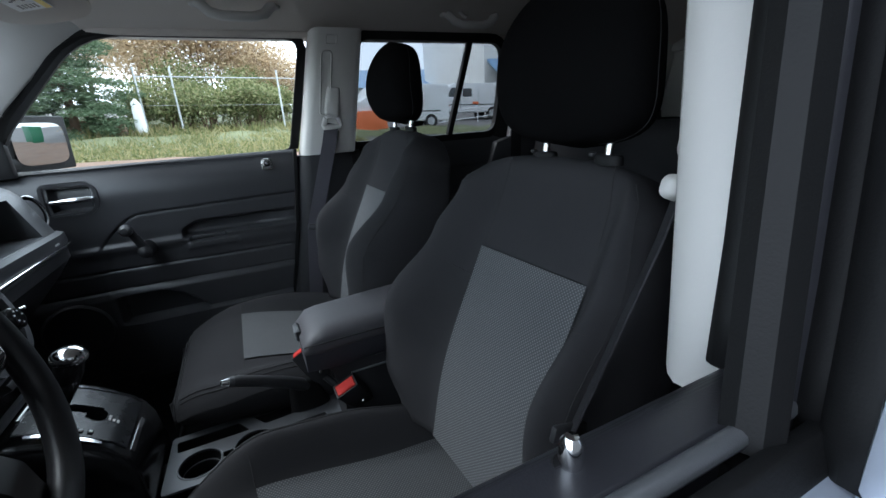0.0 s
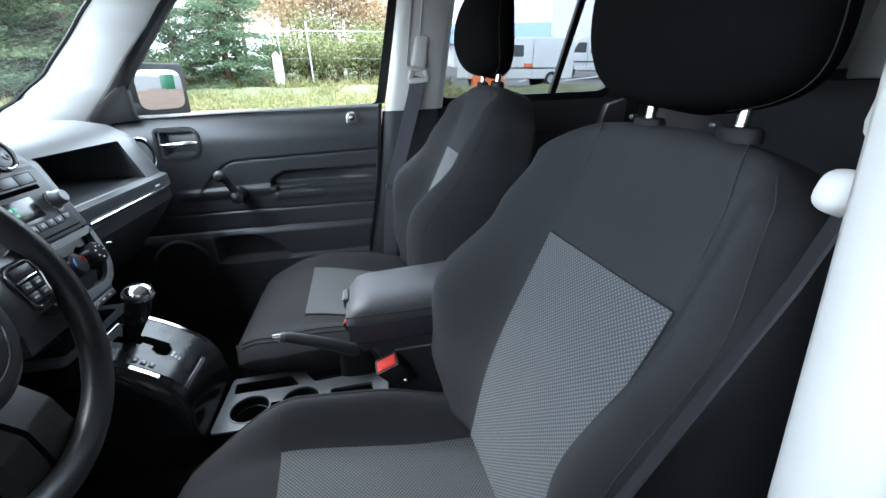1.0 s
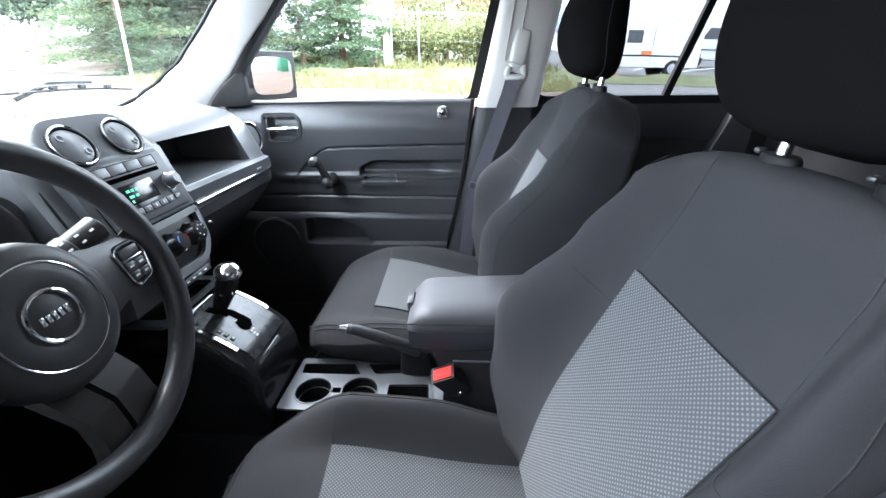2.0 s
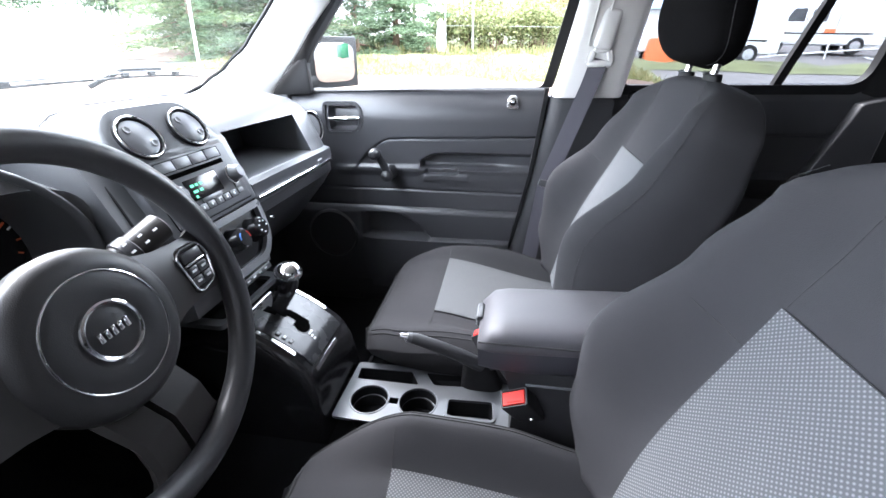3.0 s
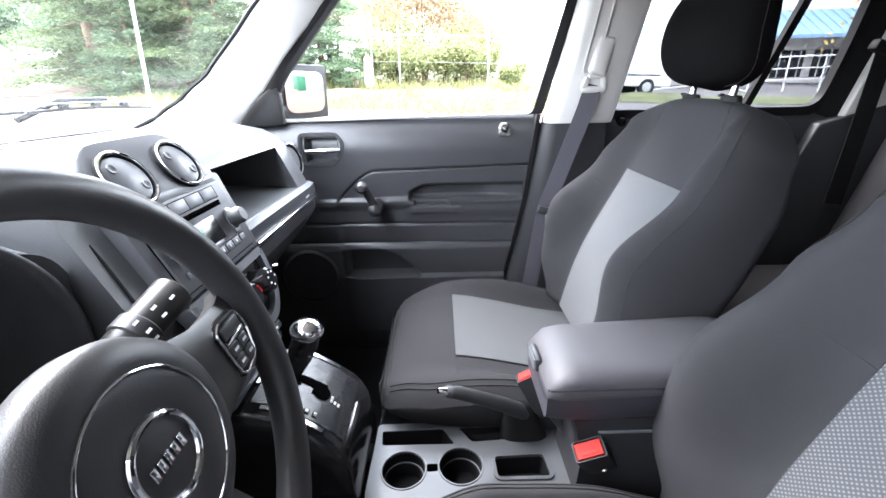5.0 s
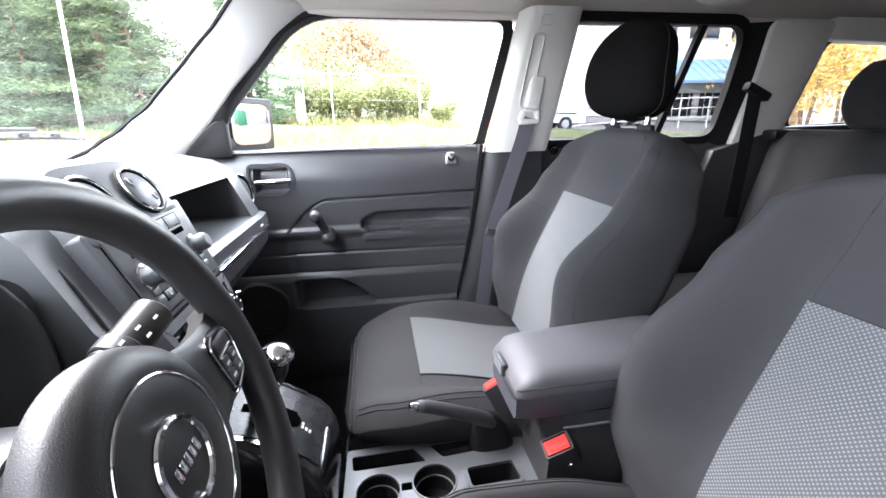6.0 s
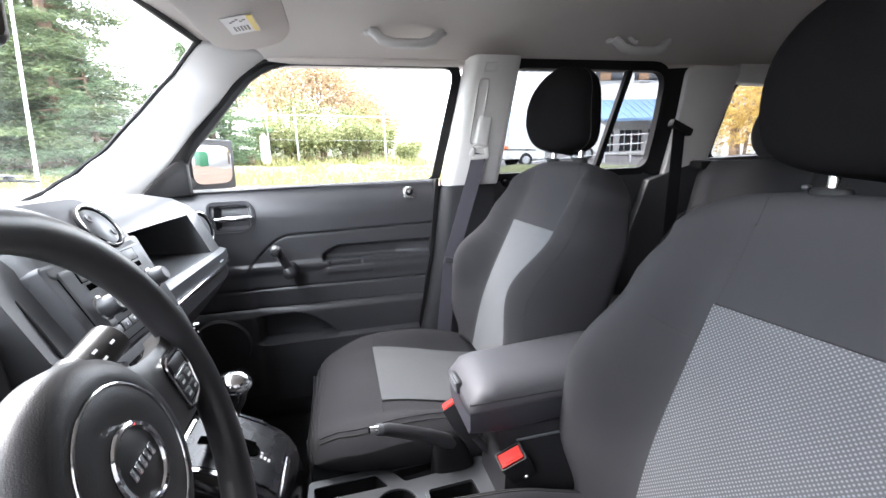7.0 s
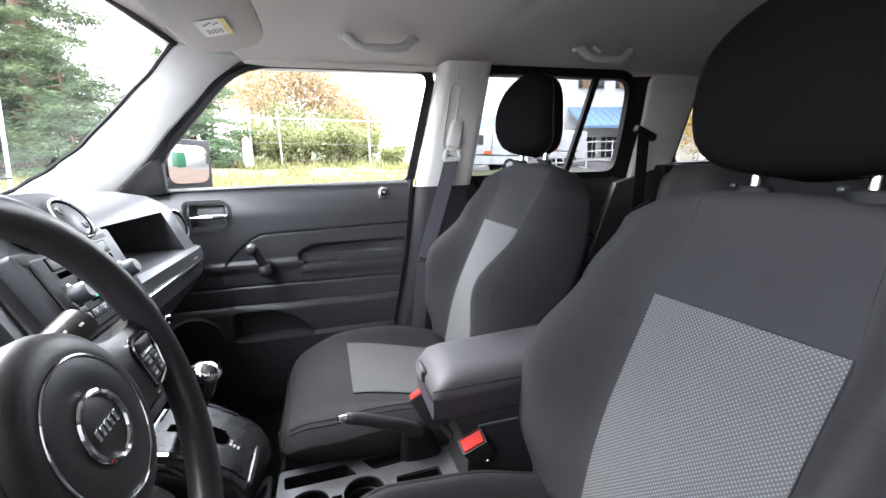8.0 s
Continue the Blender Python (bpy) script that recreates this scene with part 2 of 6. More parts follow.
def frame_strip(outer, inner, to3, depth):
    """A frame between two outlines of equal count: to3(p, d) lays a point out at a depth."""
    rings = [[to3(p, 0) for p in outer], [to3(p, depth) for p in outer], [to3(p, depth) for p in inner], [to3(p, 0) for p in inner]]
    bm = loft(rings + [rings[0]], caps=False)
    bmesh.ops.remove_doubles(bm, verts=bm.verts, dist=1e-6)
    bmesh.ops.recalc_face_normals(bm, faces=bm.faces)
    return bm


def shrink(outline, d):
    """An outline moved inwards by d."""
    n = len(outline)
    c = sum((Vector(p) for p in outline), Vector((0, 0))) / n
    out = []
    for i, p in enumerate(outline):
        p = Vector(p)
        t = Vector(outline[(i + 1) % n]) - Vector(outline[i - 1])
        if t.length < 1e-9:
            t = Vector((1, 0))
        q = Vector((-t.y, t.x)).normalized()
        if q.dot(c - p) < 0:
            q = -q
        out.append(p + q * d)
    return out


# ---- the car's shell ----
def wall_y(z):
    return 0.765 - max(0.0, z - 1.12) * 0.22


def side(s):
    """Lays (x, z) on the car's side wall, d metres inwards."""
    return lambda p, d=0.0: V(p[0], s * (wall_y(p[1]) + (0.045 if s < 0 else 0.0) - d), p[1])


FRONT_WIN = [(-0.290, 1.118), (0.524, 1.128), (0.600, 1.480), (0.020, 1.482), (-0.282, 1.168)]
REAR_WIN = [(0.752, 1.134), (1.394, 1.132), (1.402, 1.300), (1.397, 1.477), (0.806, 1.481)]
QUARTER = [(1.690, 1.160), (2.120, 1.175), (2.060, 1.430), (1.730, 1.440)]


def side_window(name, outline, radius, s, glass, parent):
    """Black seal and pane of one side window."""
    hole = round_outline(outline, radius)
    lay = side(s)
    part("window_seal", frame_strip(shrink(hole, -0.030), hole, lambda p, d: lay(p, d), 0.028), RUBBER, parent, "black rubber window seal")
    pane = loft([[lay(p, -0.006) for p in shrink(hole, -0.01)], [lay(p, -0.002) for p in shrink(hole, -0.01)]])
    ob = part(name, pane, glass, parent, "clear side window glass")
    ob.visible_shadow = False
    return hole


# floor and lower shell
def floor_shape(u, v):
    x, y = lerp(-0.75, 2.5, v), lerp(-0.80, 0.80, u)
    hump = 0.13 * (1 - smooth(0.08, 0.16, abs(y)))
    return V(x, y, 0.33 + hump + 0.12 * (1 - smooth(-0.7, -0.3, x)) + 0.10 * smooth(1.5, 1.7, x))


tagged(mesh_object("floor", sheet(floor_shape, 40, 60, thick=-0.04), CARPET), "black carpet over the car's floor and tunnel", "floor", kind="structure")


tagged(mesh_object("bulkhead", box((0.06, 1.56, 0.90), (-0.78, 0, 0.66), 0.01), CARPET), "black carpeted bulkhead under the dashboard", "wall", kind="structure")
for k in (0.755, -0.79):
    tagged(mesh_object("trim", box((0.50, 0.05, 0.86), (-0.57, k, 0.70), 0.01), PLASTIC), "black kick panel beside the footwell", "trim", kind="structure")


def ceiling_shape(u, v):
    y, x = lerp(-0.785, 0.705, u), lerp(-0.16, 2.45, v)
    w = 0.705 if y > 0 else 0.785
    z = 1.478 + 0.105 * (1 - abs(y / w) ** 4.2)
    z -= 0.075 * (1 - smooth(-0.16, 0.12, x)) * (1 - abs(y / w) ** 2) + 0.05 * smooth(2.0, 2.45, x)
    z += 0.010 * smooth(0.018, 0.0, abs(x - 0.78 - 0.02 * math.cos(3 * y))) * smooth(0.60, 0.3, abs(y))
    return V(x, y, z)


tagged(mesh_object("ceiling", sheet(ceiling_shape, 60, 120, thick=0.02), HEAD), "light grey cloth headliner curving down to the windows", "ceiling", kind="structure")
tagged(mesh_object("roof", sheet(lambda u, v: ceiling_shape(u, v) + V(0, 0.05 * (2 * u - 1), 0.06), 24, 24, thick=0.004), PAINT), "silver painted roof panel", "roof", kind="structure")


# passenger's front door
def front_panel(u, v):
    z = lerp(0.40, 1.128, v)
    x = lerp(-0.42, table(((0.40, 0.40), (0.59, 0.445), (0.86, 0.500), (1.13, 0.533)), z), u)
    y = 0.720 + 0.052 * (max(0.0, z - 1.02) / 0.108) ** 2.4
    crease = 0.968 + 0.022 * max(0.0, x - 0.03) - 2.6 * max(0.0, 0.03 - x) ** 1.6
    d = -smooth(0.850, 0.885, crease) * (0.006 * smooth(crease + 0.003, crease - 0.003, z) + 0.004 * math.exp(-(((z - crease) / 0.0035) ** 2)))
    shelf = smooth(0.835, 0.862, z) * (1 - smooth(0.868, 0.884, z)) * smooth(-0.20, -0.12, x)
    shelf = max(shelf, 0.75 * smooth(0.800, 0.84, z) * (1 - smooth(0.864, 0.882, z)) * smooth(0.11, 0.15, x))
    d += 0.009 * shelf
    lid = 0.925 - 1.4 * max(0.0, 0.19 - x) ** 1.4
    cup = smooth(0.128, 0.142, x) * smooth(0.866, 0.874, z) * (1 - smooth(lid - 0.014, lid, z))
    d -= 0.032 * cup * (1 - 0.7 * smooth(0.36, 0.48, x))
    slot = smooth(0.147, 0.153, x) * (1 - smooth(0.258, 0.264, x)) * smooth(0.850, 0.854, z) * (1 - smooth(0.866, 0.872, z))
    d -= 0.016 * slot
    lip = smooth(0.135, 0.142, x) * (1 - smooth(0.296, 0.303, x)) * smooth(0.824, 0.829, z) * (1 - smooth(0.846, 0.852, z))
    d += 0.003 * lip
    for g in (0.790, 0.725):
        d -= 0.0045 * math.exp(-(((z - g + 0.012 * (x - 0.15)) / 0.0035) ** 2))
    d += 0.012 * smooth(0.735, 0.700, z)
    arch = 0.706 - 3.2 * max(0.0, x - 0.02) ** 1.8
    d -= 0.045 * smooth(arch, arch - 0.012, z) * smooth(-0.10, -0.08, x) * smooth(0.606, 0.614, z)
    d += 0.018 * smooth(0.614, 0.606, z) * smooth(-0.12, -0.03, x)
    bowl = max(abs(x + 0.130) / 0.052, abs(z - 1.036) / 0.038)
    d -= 0.034 * smooth(1.0, 0.80, bowl)
    return V(x, y - d, z)


def make_front_door(s, off, drop, label, glazed):
    """A front door of either side; off moves it outwards."""
    at = lambda x, y, z: V(x, s * (y + off), z)
    flip = lambda bm: moved(bm, Matrix.Translation((0, s * off, drop)) @ Matrix.Diagonal((1, s, 1, 1)))
    def mended(bm):
        flip(bm)
        if s < 0:
            bmesh.ops.reverse_faces(bm, faces=bm.faces)
        return bm
    door = thing("front_door", label, "car door", group="front doors")
    part("door_panel", mended(sheet(front_panel, 200, 210)), DOOR, door)
    part("outer_skin", mended(box((0.90, 0.012, 0.80), (0.04, 0.800, 0.715), 0.004)), PAINT, door, "silver outer door skin")
    part("door_edge", mended(loft([[V(x, y, z) for x, y in ((xr - 0.004, 0.800), (xr - 0.004, 0.716), (xr + 0.008, 0.716), (xr + 0.012, 0.800))] for z, xr in ((0.40, 0.40), (0.59, 0.447), (0.86, 0.502), (1.0, 0.520), (1.128, 0.535))])), RUBBER, door, "black rubber door edge")
    lay = side(s)
    hole = round_outline(FRONT_WIN, [0.02, 0.02, 0.045, 0.10, 0.02])
    if s > 0:
        part("window_seal", frame_strip([Vector((p.x, max(p.y, 1.117 + 0.0125 * (p.x + 0.275)))) for p in shrink(hole, -0.030)], hole, lay, 0.012), RUBBER, door, "black rubber window seal")
        part("front_frame", loft([[lay((x + a, z), d) for a, d in ((-0.085, -0.012), (0.0, -0.012), (0.0, 0.010), (-0.026, 0.016), (-0.085, -0.002))] for x, z in ((-0.290, 1.112), (-0.268, 1.160), (-0.192, 1.276), (-0.108, 1.360), (-0.022, 1.446), (0.030, 1.474), (0.075, 1.486))]), RUBBER, door, "black door frame beside the A-pillar")
    else:
        part("window_channel", tube([lay((0.545, 1.05), 0.0), lay((0.585, 1.25), 0.0), lay((0.628, 1.46), 0.0), lay((0.60, 1.495), 0.0), lay((0.05, 1.497), 0.0), lay((-0.27, 1.19), 0.0)], 0.014, 8), RUBBER, door, "black rubber window channel")
    if glazed:
        pane = part("window_pane", loft([[lay(p, -0.006) for p in shrink(hole, -0.01)], [lay(p, -0.002) for p in shrink(hole, -0.01)]]), GLASS, door, "clear side window glass")
        pane.visible_shadow = False
    part("mirror_sail", mended(prism([(-0.42, 1.105), (-0.238, 1.112), (-0.238, 1.225), (-0.27, 1.215)], 0.728, 0.756, "y", 0.006)), RUBBER, door, "black mirror patch panel")
    ring = round_outline([(-0.200, 0.983), (-0.092, 0.983), (-0.062, 1.012), (-0.062, 1.064), (-0.082, 1.090), (-0.200, 1.090)], 0.024)
    part("handle_surround", mended(frame_strip(ring, shrink(ring, 0.009), lambda p, d: V(p[0], 0.726 - d, p[1]), 0.010)), PLASTIC, door)
    lever = tube([(-0.186, 0.728, 1.034), (-0.172, 0.708, 1.035), (-0.12, 0.700, 1.036), (-0.085, 0.704, 1.037), (-0.076, 0.716, 1.037)], [0.006, 0.010, 0.011, 0.010, 0.007], 14, flat=0.85)
    part("door_handle", mended(lever), CHROME, door, "chrome inner door handle")
    crank = part("window_crank", mended(join(
        tube([(0.028, 0.735, 0.857), (0.028, 0.672, 0.857)], [0.024, 0.020], 20),
        tube([(0.028, 0.668, 0.860), (0.020, 0.664, 0.885), (0.006, 0.650, 0.925), (0.001, 0.648, 0.938)], [0.016, 0.013, 0.012, 0.014], 12))), PLASTIC, door, "black window winder arm")
    part("crank_boss", mended(lathe([(0.0, 0.016), (0.012, 0.014), (0.020, 0.006), (0.021, -0.006), (0.017, -0.016), (0.0, -0.018)], pose(0.028, 0.660, 0.857, 90), 24)), PLASTIC, crank)
    part("crank_knob", mended(lathe([(0.0, 0.026), (0.010, 0.024), (0.017, 0.014), (0.018, 0.0), (0.014, -0.014), (0.0, -0.018)], pose(0.001, 0.630, 0.938, 90), 24)), PLASTIC, crank)
    if s < 0:
        part("lock_knob", lathe([(0.0, 0.008), (0.003, 0.0074), (0.0055, 0.004), (0.006, -0.004), (0.0045, -0.012), (0.0045, -0.03)], pose(0.461, -0.782, 1.063), 20), CHROME, door, "chrome lock button")
        part("lock_collar", lathe([(0.008, 0.003), (0.011, 0.0), (0.012, -0.012)], pose(0.461, -0.782, 1.052), 20), RUBBER, door)
        part("sill_cap", prism(round_outline([(-0.757, 1.00), (-0.760, 1.042), (-0.772, 1.054), (-0.806, 1.058), (-0.806, 1.00)], [0.004, 0.010, 0.010, 0.003, 0.003]), -0.40, 0.662, "x", 0.004), SILL, door, "satin black window sill")
        part("slot_lip", tube([(-0.30, -0.809, 1.058), (0.664, -0.809, 1.058)], 0.0052, 10), SATIN, door, "grey inner lip of the window slot")
        part("belt_seal", prism([(-0.814, 1.02), (-0.818, 1.058), (-0.828, 1.062), (-0.836, 1.05), (-0.836, 1.02)], -0.30, 0.68, "x", 0.002), RUBBER, door, "black outer belt seal")
        part("shoulder", sheet(lambda u, v: V(lerp(-0.40, 1.40, v), -0.832 - 0.045 * math.sin(u * 1.5), 1.050 - 0.10 * u ** 2), 8, 4, thick=0.004), PAINT, door, "silver door shoulder")
        return door
    lock = part("lock_surround", mended(prism(round_outline([(0.416, 1.066), (0.454, 1.066), (0.454, 1.094), (0.444, 1.106), (0.426, 1.106), (0.416, 1.094)], 0.008), 0.718, 0.750, "y", 0.003)), STEEL, door, "chrome lock surround")
    part("lock_knob", mended(lathe([(0.0, 0.014), (0.011, 0.012), (0.018, 0.002), (0.018, -0.012)], pose(0.435, 0.722, 1.089, 80) @ Matrix.Diagonal((0.72, 0.72, 0.7, 1)), 24)), GLOSSY, lock, "black round lock button")
    part("lock_tip", mended(lathe([(0.0, 0.005), (0.006, 0.004), (0.007, -0.004)], pose(0.435, 0.712, 1.091, 80), 12)), CHROME, lock, "chrome lock tip")
    part("speaker_ring", mended(lathe([(0.098, 0.0), (0.098, 0.014), (0.090, 0.020), (0.084, 0.004), (0.0, -0.002)], pose(-0.215, 0.722, 0.612, 90), 40)), PLASTIC, door, "round black speaker grille")
    return door


make_front_door(1, 0.0, 0.0, "black plastic passenger door with window crank, closed", True)
make_front_door(-1, 0.045, -0.085, "black plastic driver's door with its window wound down", False)


# passenger's rear door
rear = thing("rear_door", "black plastic rear door with split window, closed", "car door")


def rear_panel(u, v):
    z = lerp(0.45, 1.135, v)
    x = lerp(table(((0.45, 0.72), (1.13, 0.735)), z), table(((0.45, 1.20), (0.80, 1.30), (1.13, 1.45)), z), u)
    y = table(((0.45, 0.722), (1.00, 0.722), (1.09, 0.728), (1.122, 0.744), (1.135, 0.772)), z)
    return V(x, y + 0.008 * smooth(1.0, 0.992, z) + 0.006 * math.exp(-(((z - 0.80) / 0.004) ** 2)) - 0.03 * smooth(0.80, 0.87, z) * (1 - smooth(0.872, 0.88, z)), z)


part("door_panel", sheet(rear_panel, 40, 90), DOOR, rear)
side_window("window_pane", REAR_WIN, [0.03, 0.05, 0.08, 0.06, 0.035], 1, TINTED, rear)
part("frame_band", loft([[side(1)((x, z), d) for x, d in ((a, 0.0), (a + 0.085, 0.0), (a + 0.085, 0.05), (a, 0.024))] for a, z in ((1.394, 1.10), (1.398, 1.22), (1.402, 1.31), (1.404, 1.40), (1.402, 1.485))]), RUBBER, rear, "black rear window surround")
part("division_bar", loft([[side(1)((x, z), d) for x, d in ((1.165 + k, 0.0), (1.187 + k, 0.0), (1.187 + k, 0.02), (1.165 + k, 0.02))] for k, z in ((0, 1.125), (0.078, 1.49))]), RUBBER, rear, "black window division bar")
part("lock_knob", lathe([(0.0, 0.012), (0.012, 0.010), (0.019, 0.0), (0.019, -0.012)], pose(0.795, 0.735, 1.100, 90), 24), GLOSSY, rear, "black round lock button")

def shield(u, v, out=0.0):
    """A point of the windscreen; u runs across and v up."""
    y = lerp(-0.66, 0.66, u)
    k = (y / 0.66) ** 2
    lo, hi = V(-0.66 + 0.10 * k, y, 1.115), V(-0.155 + 0.045 * k, y * 0.87, 1.535 - 0.012 * k)
    return lo.lerp(hi, v) + V(-0.6, 0, 0.8) * (0.020 * math.sin(math.pi * v) + out)


def shield_edge(v):
    """Where the glass ends beside the pillar trim: cut back and rounded towards the dashboard."""
    return table(((0.0, 0.910), (0.09, 0.964), (0.20, 1.003), (0.34, 1.032), (0.55, 1.038), (0.75, 1.030), (1.0, 0.998)), v)


# pillars and trims of both sides


def pillar(name, outline, s, inset, material, label, depth=0.035, bevel=0.006):
    """A trim of the side wall over an (x, z) outline, inset metres inside the glass."""
    lay = side(s)
    bm = loft([[lay(p, inset - depth) for p in outline], [lay(p, inset) for p in outline]])
    bmesh.ops.bevel(bm, geom=[e for e in bm.edges], offset=bevel, segments=2, affect="EDGES", profile=0.5)
    return tagged(mesh_object(name, bm, material, True, 40), label, "pillar trim", kind="structure")


for s in (1, -1):
    tag = "passenger" if s > 0 else "driver"
    out = 0.0 if s > 0 else 0.045
    # A pillar: from the windscreen's edge to the door seal
    def a_shape(u, v, s=s, out=out):
        p = shield(shield_edge(v), v, -0.006).lerp(V(table(((0.0, -0.372), (0.08, -0.350), (0.28, -0.268), (0.48, -0.198), (0.64, -0.130), (0.80, -0.056), (0.92, 0.022), (1.0, 0.075)), v), 0.702 - 0.012 * v, table(((0.0, 1.098), (0.08, 1.130), (0.28, 1.214), (0.48, 1.296), (0.64, 1.363), (0.80, 1.430), (0.92, 1.484), (1.0, 1.512)), v)), u)
        bulge = math.sin(math.pi * u) ** 0.8 * 0.016
        p += V(0.35, -0.85, -0.2) * bulge
        return V(p.x, s * (p.y + out), p.z)
    tagged(mesh_object("trim", sheet(a_shape, 16, 32, thick=0.012 * s), TRIM), "light grey A-pillar trim beside the windscreen", "pillar trim", kind="structure")

    # B pillar: a hollow-backed trim, light above the sill and black below
    def b_ring(z, front, rear, inner, outer, s=s, out=out):
        tumble = (z - 1.12) * 0.20
        lean = lambda x: (z - 1.12) * lerp(0.200, 0.137, (x - front) / (rear - front))
        pts = [(front, outer), (front + 0.002, lerp(outer, inner, 0.6)), (front + 0.012, lerp(outer, inner, 0.9)), (front + 0.030, inner), (rear - 0.030, inner), (rear - 0.010, lerp(outer, inner, 0.9)), (rear, lerp(outer, inner, 0.6)), (rear, outer)]
        return [V(x + lean(x), s * (y + out - tumble), z) for x, y in pts]
    low = 1.105 if s > 0 else 0.985
    zs = [low, low + 0.012, 1.20, 1.30, 1.40, 1.50]
    if s < 0:
        zs = [low, 1.01, 1.04, 1.08, 1.12, 1.20, 1.30, 1.40, 1.50]
        def b_ring(z, front, rear, inner, outer):
            d = z - 1.12
            fx, fy = 0.640 + 0.17 * d, 0.733 - 0.12 * d
            gx, gy = 0.655 + 0.05 * d, 0.684 - 0.09 * d
            fx, fy = lerp(gx, fx, smooth(0.93, 1.12, z)), lerp(gy + 0.006, fy, smooth(0.90, 1.12, z))
            pts = [(fx + 0.02, 0.80), (fx + 0.004, fy + 0.012), (fx, fy), (lerp(fx, gx, 0.5) - 0.004, lerp(fy, gy, 0.5)), (gx, gy), (gx + 0.012, gy - 0.010), (gx + 0.06, gy - 0.022), (0.86, 0.655 - 0.1 * d), (0.87, 0.80)]
            return [V(x, -y, z) for x, y in pts]
    tagged(mesh_object("trim", loft([b_ring(z, 0.555, 0.750, 0.655 + (0.004 if k == 0 else 0), 0.75) for k, z in enumerate(zs)]), TRIM, True, 50), "light grey B-pillar trim with belt adjuster slot", "pillar trim", kind="structure")
    if s < 0:
        # weatherstrip and painted jamb beside the open window
        for x, y, r, m, text in ((0.624, 0.758, 0.016, RUBBER, "ribbed black door weatherstrip"), (0.603, 0.775, 0.008, RUBBER, "black weatherstrip lip"), (0.594, 0.7945, 0.0115, SILL, "satin black door frame edge"), (0.600, 0.813, 0.014, RUBBER, "black window channel"), (0.590, 0.840, 0.024, RUBBER, "black outer door frame")):
            tagged(mesh_object("trim", tube([V(x + (z - 1.12) * 0.17 - 0.05 * max(0, 1.12 - z), -(y - (z - 1.12) * 0.12), z) for z in (1.046, 1.08, 1.12, 1.2, 1.3, 1.4, 1.5)], r, 16), m), text, "weatherstrip", kind="structure")
    slot = round_outline([(0.625, 1.235), (0.665, 1.235), (0.690, 1.435), (0.652, 1.435)], 0.016)
    put = lambda p, d, s=s, out=out: V(p[0], s * (0.6552 + out - d - (p[1] - 1.12) * 0.20), p[1])
    if s > 0:
        tagged(mesh_object("trim", frame_strip(slot, shrink(slot, 0.005), put, 0.004), TRIM), "raised rim of the belt adjuster slot", "pillar trim", kind="structure")
    cap = round_outline([(0.668, 1.452), (0.706, 1.452), (0.710, 1.480), (0.672, 1.480)], 0.006)
    if s > 0:
        tagged(mesh_object("trim", frame_strip(cap, shrink(cap, 0.003), put, 0.003), TRIM), "small airbag badge rim on the pillar", "pillar trim", kind="structure")
    tagged(mesh_object("trim", loft([[V(x, s * (y + out), z) for x, y in ((f, 0.79), (f, 0.735), (f + 0.012, 0.690), (f + 0.04, 0.672), (r, 0.672), (r, 0.79))] for z, f, r in ((0.40, 0.385, 0.74), (0.50, 0.405, 0.74), (0.60, 0.450, 0.735), (0.72, 0.482, 0.732), (0.86, 0.510, 0.730), (low - 0.002, 0.545 if s > 0 else 0.560, 0.726))]), SHELL, True, 50), "black lower B-pillar trim", "pillar trim", kind="structure")
    c_up = round_outline([(1.448, 1.075), (1.640, 1.085), (1.700, 1.490), (1.462, 1.490), (1.468, 1.320)], 0.03, 3)
    pillar("trim", c_up, s, 0.060, TRIM, "light grey C-pillar trim behind the rear door", 0.06)
    pillar("trim", [(1.25, 0.42), (2.45, 0.42), (2.45, 1.17), (1.66, 1.16), (1.38, 1.085), (1.27, 0.80)], s, 0.070, PLASTIC, "black plastic load-bay side trim", 0.09)
    pillar("trim", [(2.115, 1.165), (2.45, 1.165), (2.40, 1.49), (2.055, 1.49)], s, 0.060, TRIM, "light grey D-pillar trim", 0.06)
    pillar("trim", [(1.690, 1.435), (2.08, 1.425), (2.08, 1.50), (1.690, 1.50)], s, 0.058, TRIM, "light grey rail above the quarter window", 0.06)
    pillar("trim", [(-0.45, 0.30), (2.45, 0.30), (2.45, 0.425), (-0.45, 0.425)], s, 0.060, PLASTIC, "black door sill trim", 0.12)
    q = thing("window_2" if s > 0 else "window_3", "rear quarter window in a black seal", "window", kind="structure")
    side_window("window_pane", QUARTER, 0.04, s, QUARTERGLASS if s > 0 else PRIVACY, q)
    pillar("wall_" + tag, [(0.55, 0.20), (2.50, 0.20), (2.50, 1.16), (1.40, 1.13), (0.75, 1.12), (0.55, 1.10)], s, -0.035, PAINT, "silver outer body side of the car", 0.02, 0.004)
    tagged(mesh_object("trim", tube([V(-0.02, s * (0.690 + out), 1.500), V(0.03, s * (0.684 + out), 1.499), V(0.10, s * (0.678 + out), 1.497), V(0.60, s * (0.676 + out), 1.496), V(1.35, s * (0.675 + out), 1.493), V(2.4, s * (0.67 + out), 1.485)], 0.0145, 10), HEAD), "headliner edge above the side windows", "trim", kind="structure")
    tagged(mesh_object("roof_rail", loft([[V(x, s * (y + out), z) for y, z in ((0.67, 1.515), (0.755, 1.492), (0.775, 1.53), (0.70, 1.59))] for x in (-0.15, 0.6, 1.4, 2.45)]), PAINT), "silver roof edge above the doors", "roof", kind="structure")

